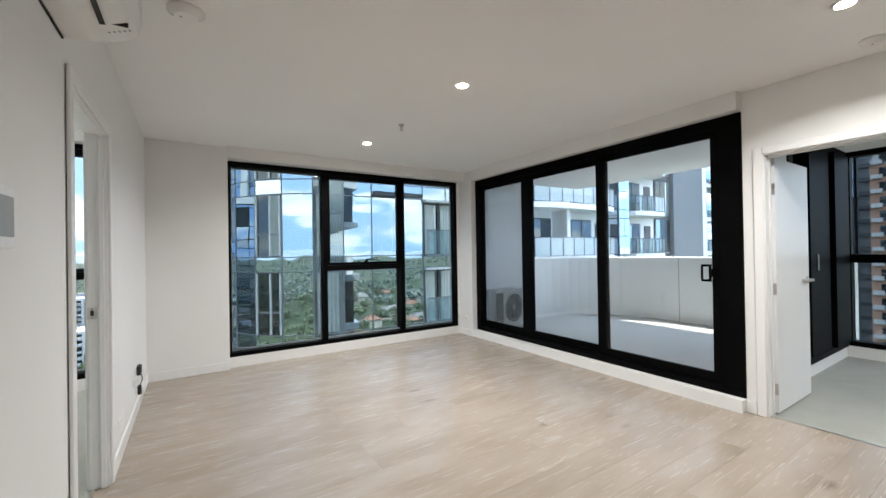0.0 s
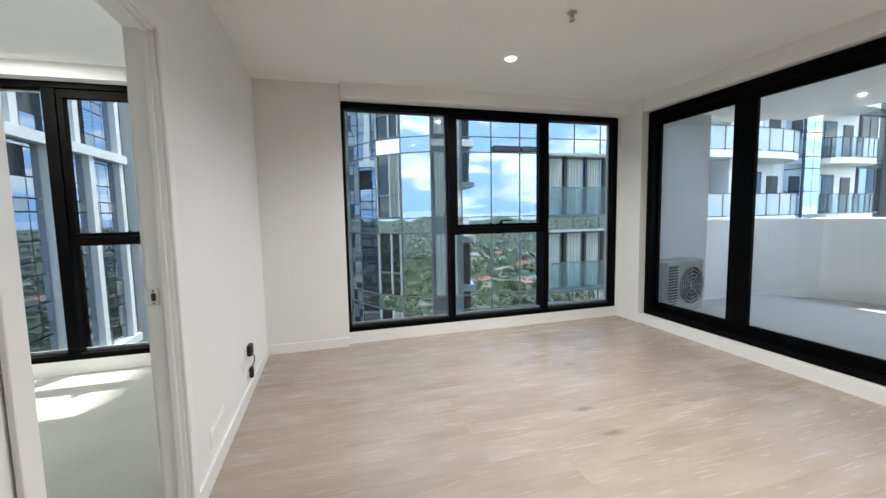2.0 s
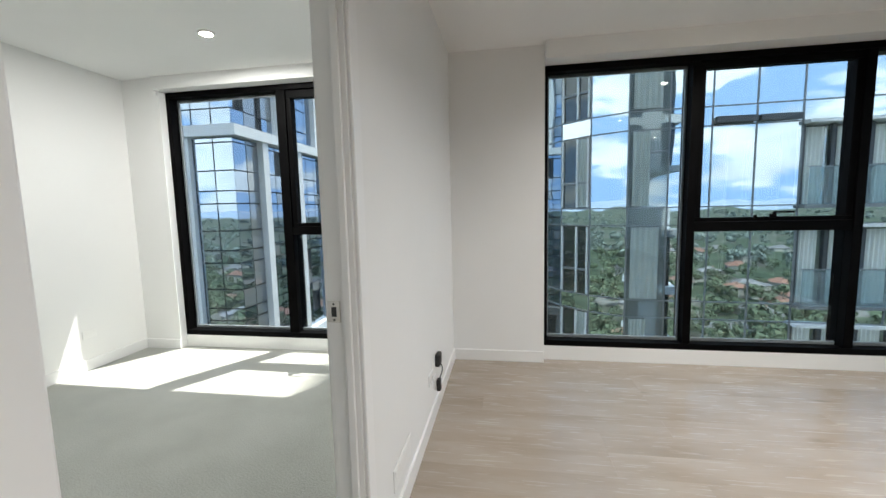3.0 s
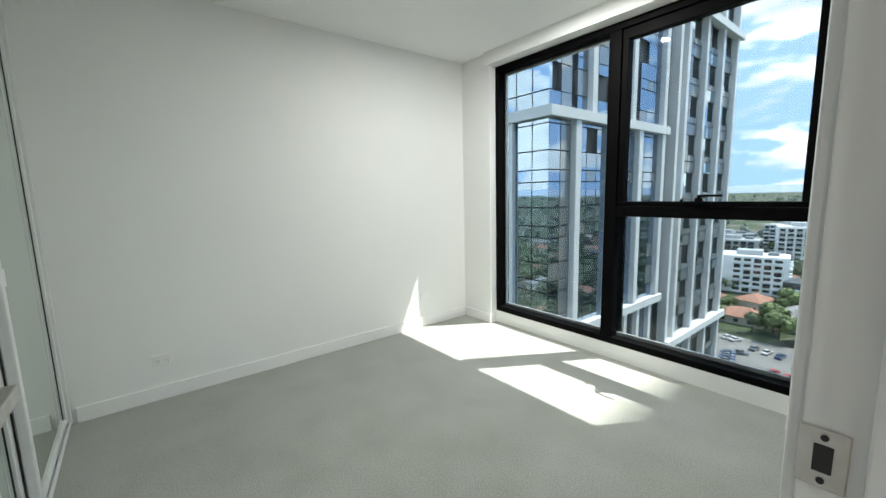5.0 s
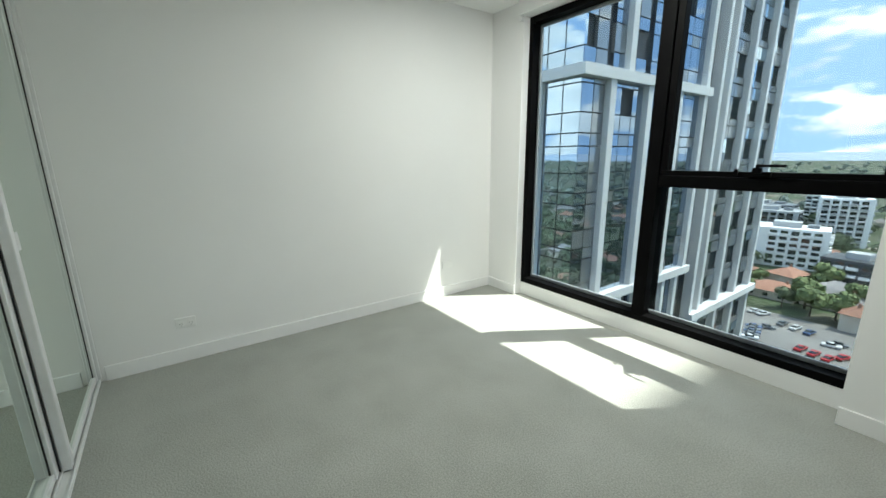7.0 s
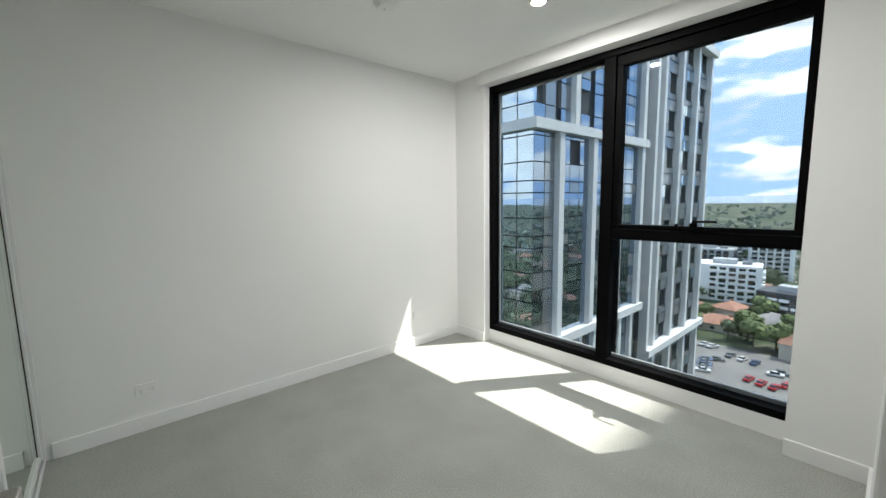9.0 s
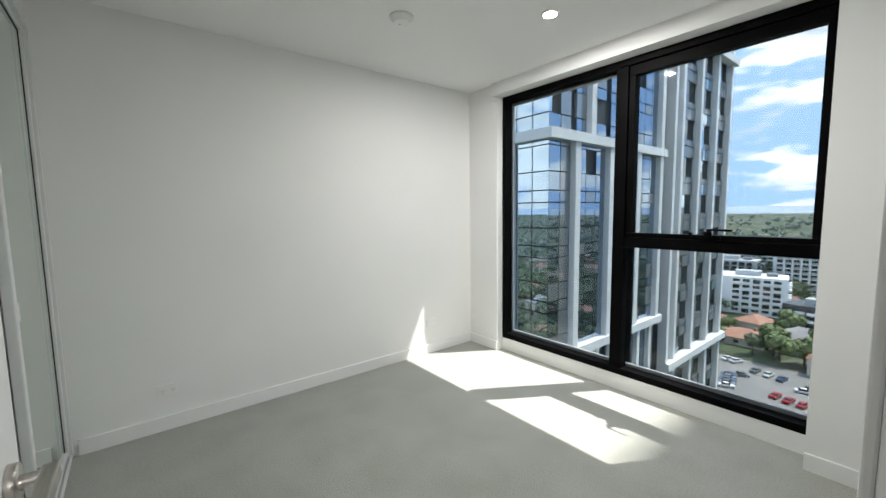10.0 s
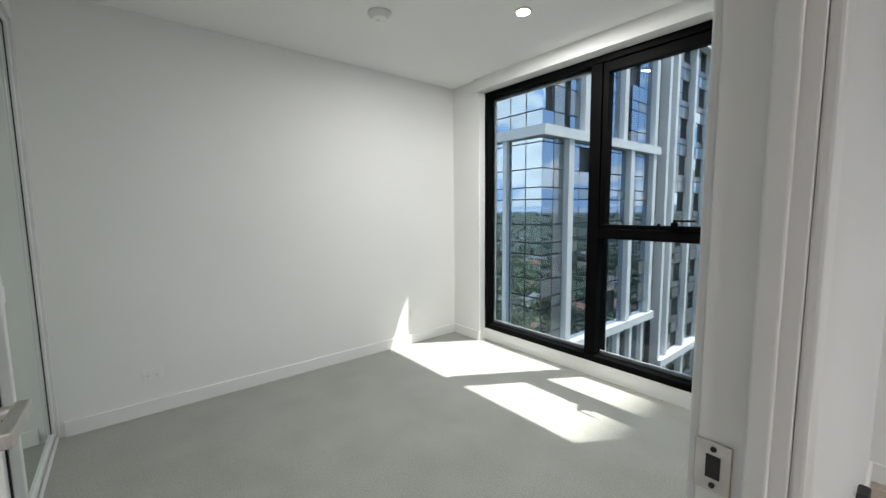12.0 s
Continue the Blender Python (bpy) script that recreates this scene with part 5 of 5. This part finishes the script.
def house_proto(roof, w, d, h):
    o = thing("house", "single-storey suburban house with a hipped tiled roof", "house", "suburban houses")
    bm = box(bmesh.new(), -w / 2, w / 2, -d / 2, d / 2, 0, h)
    part("wall", bm, M_HOUSE, o)
    bm = bmesh.new()
    e, r = 0.6, max(0.5, (w - d) / 2)
    base = [bm.verts.new(v) for v in ((-w / 2 - e, -d / 2 - e, h), (w / 2 + e, -d / 2 - e, h), (w / 2 + e, d / 2 + e, h), (-w / 2 - e, d / 2 + e, h))]
    a, b = bm.verts.new((-r, 0, h + d * 0.26)), bm.verts.new((r, 0, h + d * 0.26))
    for f in ((base[0], base[1], b, a), (base[1], base[2], b), (base[2], base[3], a, b), (base[3], base[0], a), tuple(base[::-1])):
        bm.faces.new(f)
    part("roof", bm, roof, o)
    part("chimney", box(bmesh.new(), w * 0.2, w * 0.2 + 0.8, 0.5, 1.2, h, h + d * 0.3), M_BRICKCLAD, o)
    for i in range(3):
        part_box("window", M_FAC_D, o, -w / 2 + 1.2 + i * w * 0.3, -w / 2 + 2.8 + i * w * 0.3, -d / 2 - 0.05, -d / 2, 0.9, 2.2)
    return o


protos = [house_proto(M_ROOF_T, 15, 11, 3.2), house_proto(M_ROOF_G, 17, 12, 3.2), house_proto(M_ROOF_T, 12, 10, 5.5)]
rng = random.Random(21)
for i, p in enumerate(protos):
    p.location = (-44 + 17 * i, 189 + 3 * i, GROUND)
spots = [(-62, 190), (-28, 205), (-45, 208), (-64, 210), (-14, 188), (-16, 172), (-80, 200), (119, -250), (103, -226), (140, -262), (96, -268), (150, -232), (126, -214)]
while len(spots) < 265:
    a, r = rng.uniform(0, 2 * math.pi), rng.uniform(120, 520)
    x, y = r * math.cos(a), r * math.sin(a)
    if not (-75 < x < 0 and 110 < y < 260) and all(abs(x - u) > 17 or abs(y - v) > 15 for u, v in spots) and not (130 < x < 260 and -260 < y < -170):
        spots.append((x, y))
for i, (x, y) in enumerate(spots):
    copy_thing(protos[i % 3], pose(x, y, GROUND, 0, 0, rng.choice((0, 90, 12, -20, 180, 75))))


def midrise(name, label, x, y, w, d, floors, rz, walls, bands, at_ground=GROUND):
    """A flat-roofed block: slab bands, recessed glazing and balcony fronts on two sides."""
    b = thing(name, label, "building", at=(x, y, at_ground))
    b.rotation_euler = (0, 0, radians(rz))
    block("wall", walls, b, -w / 2, w / 2, -d / 2, d / 2, 0, floors * 3.0 + 0.8)
    for k in range(floors):
        z = 3.0 * k + 0.4
        for i in range(int(w // 4)):
            x0 = -w / 2 + 0.6 + 4 * i
            if floors == 6 and i < 2:
                continue
            block("window", M_FAC_D, b, x0, x0 + 2.8, -d / 2 - 0.06, -d / 2, z + 0.3, z + 2.3)
            if (i + k) % 3:
                block("balcony", bands, b, x0 - 0.2, x0 + 3.0, -d / 2 - 1.3, -d / 2, z - 0.1, z + 0.9)
        for i in range(int(d // 4)):
            y0 = -d / 2 + 0.6 + 4 * i
            block("window", M_FAC_D, b, w / 2, w / 2 + 0.06, y0, y0 + 2.6, z + 0.3, z + 2.3)
            if (i + k) % 2:
                block("balcony", bands, b, w / 2, w / 2 + 1.3, y0 - 0.2, y0 + 2.9, z - 0.1, z + 0.9)
    block("roof_plant", M_CONC, b, -w * 0.2, w * 0.15, -d * 0.2, d * 0.2, floors * 3 + 0.8, floors * 3 + 3.2)
    block("roof_box", M_GREYCLAD, b, w * 0.22, w * 0.36, -d * 0.1, d * 0.25, floors * 3 + 0.8, floors * 3 + 2.2)
    return b


midrise("apartment_block", "white six-storey apartment block with banded balconies", -57, 250, 30, 18, 6, 10, M_WHITECLAD, M_WHITECLAD)
midrise("apartment_block", "dark four-storey block with white-framed window", -27, 222, 20, 14, 4, -8, M_DARKCLAD, M_WHITECLAD)
midrise("apartment_block", "pale apartment block with stepped balconies", -52, 330, 22, 18, 9, 15, M_WHITECLAD, M_CONC)
midrise("apartment_block", "grey mid-rise block with dark balconies", -84, 320, 30, 16, 6, 5, M_CONC, M_DARKCLAD)
midrise("apartment_block", "low dark office block behind", -110, 390, 44, 18, 5, 0, M_GREYCLAD, M_CONC)
midrise("apartment_block", "pale mid-rise block behind the others", -70, 420, 34, 18, 7, -6, M_CONC, M_WHITECLAD)
midrise("apartment_block", "white flat-roofed low-rise block", 190, -202, 34, 20, 3, 20, M_WHITECLAD, M_WHITECLAD)
midrise("apartment_block", "white flat-roofed low-rise block", 222, -235, 30, 16, 3, 32, M_CONC, M_WHITECLAD)
midrise("apartment_block", "white flat-roofed low-rise block", 168, -182, 22, 14, 2, 10, M_WHITECLAD, M_GREYCLAD)
midrise("apartment_block", "grey flat-roofed warehouse with pale bands", 235, -190, 36, 20, 2, 24, M_GREYCLAD, M_WHITECLAD)


def car_proto(paint, label):
    o = thing("car", label, "car", "parked cars")
    bm = box(bmesh.new(), -2.1, 2.1, -0.88, 0.88, 0.32, 0.92, 0.12)
    part("body", bm, paint, o)
    bm = box(bmesh.new(), -1.3, 1.0, -0.76, 0.76, 0.92, 1.42)
    for v in bm.verts:
        if v.co.z > 1.3:
            v.co.x = v.co.x * 0.68 - 0.1
            v.co.y *= 0.86
    bmesh.ops.bevel(bm, geom=bm.edges[:], offset=0.06, segments=2, affect="EDGES")
    part("cabin", bm, M_FAC_D, o, "dark glazed cabin")
    part_box("roof", paint, o, -0.85, 0.5, -0.6, 0.6, 1.42, 1.46, 0.01)
    for x in (-1.35, 1.35):
        for y in (-0.82, 0.82):
            w = part("wheel", cyl(bmesh.new(), pose(x, y, 0.33, 90), 0.33, 0.2, 20), M_RUBBER, o)
            part("rim", cyl(bmesh.new(), pose(x, y * 1.02, 0.33, 90), 0.2, 0.2, 14), M_ALU, w)
    return o


paints = [(surface("paint_" + n, c, c, 0.25, 0.2, scale=1, relief=0), t) for n, c, t in (
    ("white", (0.7, 0.7, 0.7), "white hatchback parked in the open car park"), ("red", (0.42, 0.03, 0.035), "red hatchback parked in the open car park"),
    ("blue", (0.06, 0.10, 0.20), "dark blue sedan parked in the open car park"), ("grey", (0.18, 0.19, 0.20), "grey sedan parked in the open car park"))]
cars = [car_proto(p, t) for p, t in paints]
layout = [(0, -48, 165, 60), (0, -42, 163.5, 60), (0, -39.5, 163, 60), (3, -33, 158, 80), (0, -29.5, 157, 80), (2, -26, 156, 80),
          (2, -37.5, 148, 20), (3, -37, 145.6, 20), (2, -36.5, 143.2, 20), (3, -36, 140.8, 20), (0, -35.5, 138.4, 20), (3, -35, 151, 20), (0, -47, 150, 20),
          (1, -24.6, 141, 80), (1, -21.6, 140, 80), (1, -18.6, 139.5, 80), (1, -16.5, 143, 70), (0, -20, 150, 10), (3, -19, 152.5, 10), (0, -53, 158, 60), (3, -50, 145, 30)]
used = set()
for k, x, y, rz in layout:
    if k in used:
        copy_thing(cars[k], pose(x, y, GROUND + 0.05, 0, 0, rz))
    else:
        used.add(k)
        cars[k].location, cars[k].rotation_euler = (x, y, GROUND + 0.05), (0, 0, radians(rz))


# ---- trees ----
def crown_faces(rng, cx, cy, z0, r, h, n, verts, faces, size):
    """Leaf clumps: small tilted quads over several lobes of a crown."""
    lobes = [(rng.uniform(-0.45, 0.45) * r, rng.uniform(-0.45, 0.45) * r, z0 + h * rng.uniform(0.35, 0.8), r * rng.uniform(0.45, 0.75)) for _ in range(5)]
    for _ in range(n):
        lx, ly, lz, lr = lobes[rng.randrange(5)]
        d = Vector((rng.gauss(0, 1), rng.gauss(0, 1), rng.gauss(0.25, 0.8))).normalized()
        p = Vector((cx + lx, cy + ly, lz)) + Vector((d.x, d.y, d.z * 0.8)) * lr * rng.uniform(0.7, 1.0)
        u = d.orthogonal().normalized()
        u.rotate(Matrix.Rotation(rng.uniform(0, 6.28), 3, d))
        v = d.cross(u)
        n1 = (d + Vector((rng.uniform(-0.5, 0.5), rng.uniform(-0.5, 0.5), rng.uniform(-0.3, 0.5)))) * 0.25
        s = size * rng.uniform(0.6, 1.3)
        i = len(verts)
        verts += [tuple(p + (u * a + v * b) * s + n1 * s * c) for a, b, c in ((-1, -0.7, 0), (0.2, -1, 1), (1, 0.1, -0.5), (0.3, 1, 0.6), (-0.8, 0.6, -0.3))]
        faces += [(i, i + 1, i + 2), (i, i + 2, i + 3), (i, i + 3, i + 4)]


def tree_proto(seed, r, h, mat):
    rng = random.Random(seed)
    o = thing("tree", "leafy suburban tree in full summer foliage", "tree", "garden trees")
    bm = bmesh.new()
    cyl(bm, pose(0, 0, h * 0.25), r * 0.07, h * 0.5, 8, r * 0.045)
    for i in range(4):
        a = i * 1.6 + seed
        m = Matrix.Translation((math.cos(a) * r * 0.2, math.sin(a) * r * 0.2, h * 0.52)) @ Euler((math.sin(a) * -0.6, math.cos(a) * 0.6, 0)).to_matrix().to_4x4()
        cyl(bm, m, r * 0.035, h * 0.3, 6, r * 0.012)
    part("trunk", bm, M_BARK, o)
    verts, faces = [], []
    crown_faces(rng, 0, 0, h * 0.2, r, h * 0.8, 420, verts, faces, r * 0.15)
    me = bpy.data.meshes.new("crown")
    me.from_pydata(verts, [], faces)
    me.materials.append(mat)
    c = new("crown", me)
    c.parent = o
    return o


tp = [tree_proto(1, 4.5, 9, M_LEAF2), tree_proto(2, 3.6, 8, M_LEAF), tree_proto(3, 5.5, 11, M_LEAF2)]
near_trees = [(-50, 178), (-38, 176), (-33, 181), (-30, 174), (-36, 196), (-24, 176), (-52, 200), (-12, 176), (-58, 180),
              (-55, 146), (-57, 152), (-54, 140), (-10, 165), (-66, 178), (-34, 213), (-22, 196), (-70, 196), (-16, 205)]
for i, (x, y) in enumerate(near_trees):
    if i < 3:
        tp[i].location = (x, y, GROUND)
    else:
        s = rng.uniform(0.7, 1.2)
        t = copy_thing(tp[i % 3], pose(x, y, GROUND, 0, 0, rng.uniform(0, 360)))
        t.scale = (s, s, s)


def woods(name, label, count, r0, r1, n, size, seed, mat):
    rng = random.Random(seed)
    verts, faces = [], []
    for _ in range(count):
        a = rng.uniform(0, 2 * math.pi)
        r = r0 * (r1 / r0) ** rng.random()
        x, y = r * math.cos(a), r * math.sin(a)
        if -64 < x < -6 and 60 < y < 262:
            continue
        if 150 < x < 255 and -260 < y < -165:
            continue
        q = rng.uniform(3.0, 6.0) * (1 + r / 2600)
        crown_faces(rng, x, y, GROUND, q, q * rng.uniform(1.4, 1.9), n, verts, faces, q * size)
    me = bpy.data.meshes.new(name)
    me.from_pydata(verts, [], faces)
    me.materials.append(mat)
    tagged(new(name, me), label, "trees", "", "stuff")


woods("woods_near", "dense garden trees between the houses", 3600, 95, 480, 150, 0.115, 31, M_LEAF)
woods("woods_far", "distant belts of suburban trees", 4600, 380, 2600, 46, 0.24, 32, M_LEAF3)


# ---- floor boards, last ----
floor = thing("floor", "pale limed oak floorboards with grey knots", "floor", kind="structure")
part_box("underlay", M_OAK, floor, XL, 4.185, -3.2, 5.515, -0.02, -0.004)
part_box("underlay", M_OAK, floor, XB + 0.02, XL, 2.408, 3.262, -0.02, -0.0005)


def board_mesh(length, width):
    bm = box(bmesh.new(), 0, length, 0, width, -0.0035, 0.0)
    top = [e for e in bm.edges if all(abs(v.co.z) < 1e-6 for v in e.verts)]
    bmesh.ops.bevel(bm, geom=top, offset=0.0006, segments=1, affect="EDGES")
    return mesh_of("board", bm, M_OAK)


rng = random.Random(5)
BOARD_W = 0.19
board_meshes = {}
row = 0
while row * BOARD_W < 8.715:
    y = -3.2 + row * BOARD_W
    wid = min(BOARD_W, 5.515 - y)
    x = XL - rng.choice((0.3, 0.7, 1.1, 1.5, 1.8))
    while x < 4.15:
        a, b = max(x, XL), min(x + 2.1, 4.185)
        if b - a > 0.02:
            key = (round(b - a, 3), round(wid, 3))
            if key not in board_meshes:
                board_meshes[key] = board_mesh(key[0] - 0.0003, key[1] - 0.0003)
            o = new("board", board_meshes[key])
            o.parent, o.location = floor, (a, y, 0)
        x += 2.1
    row += 1
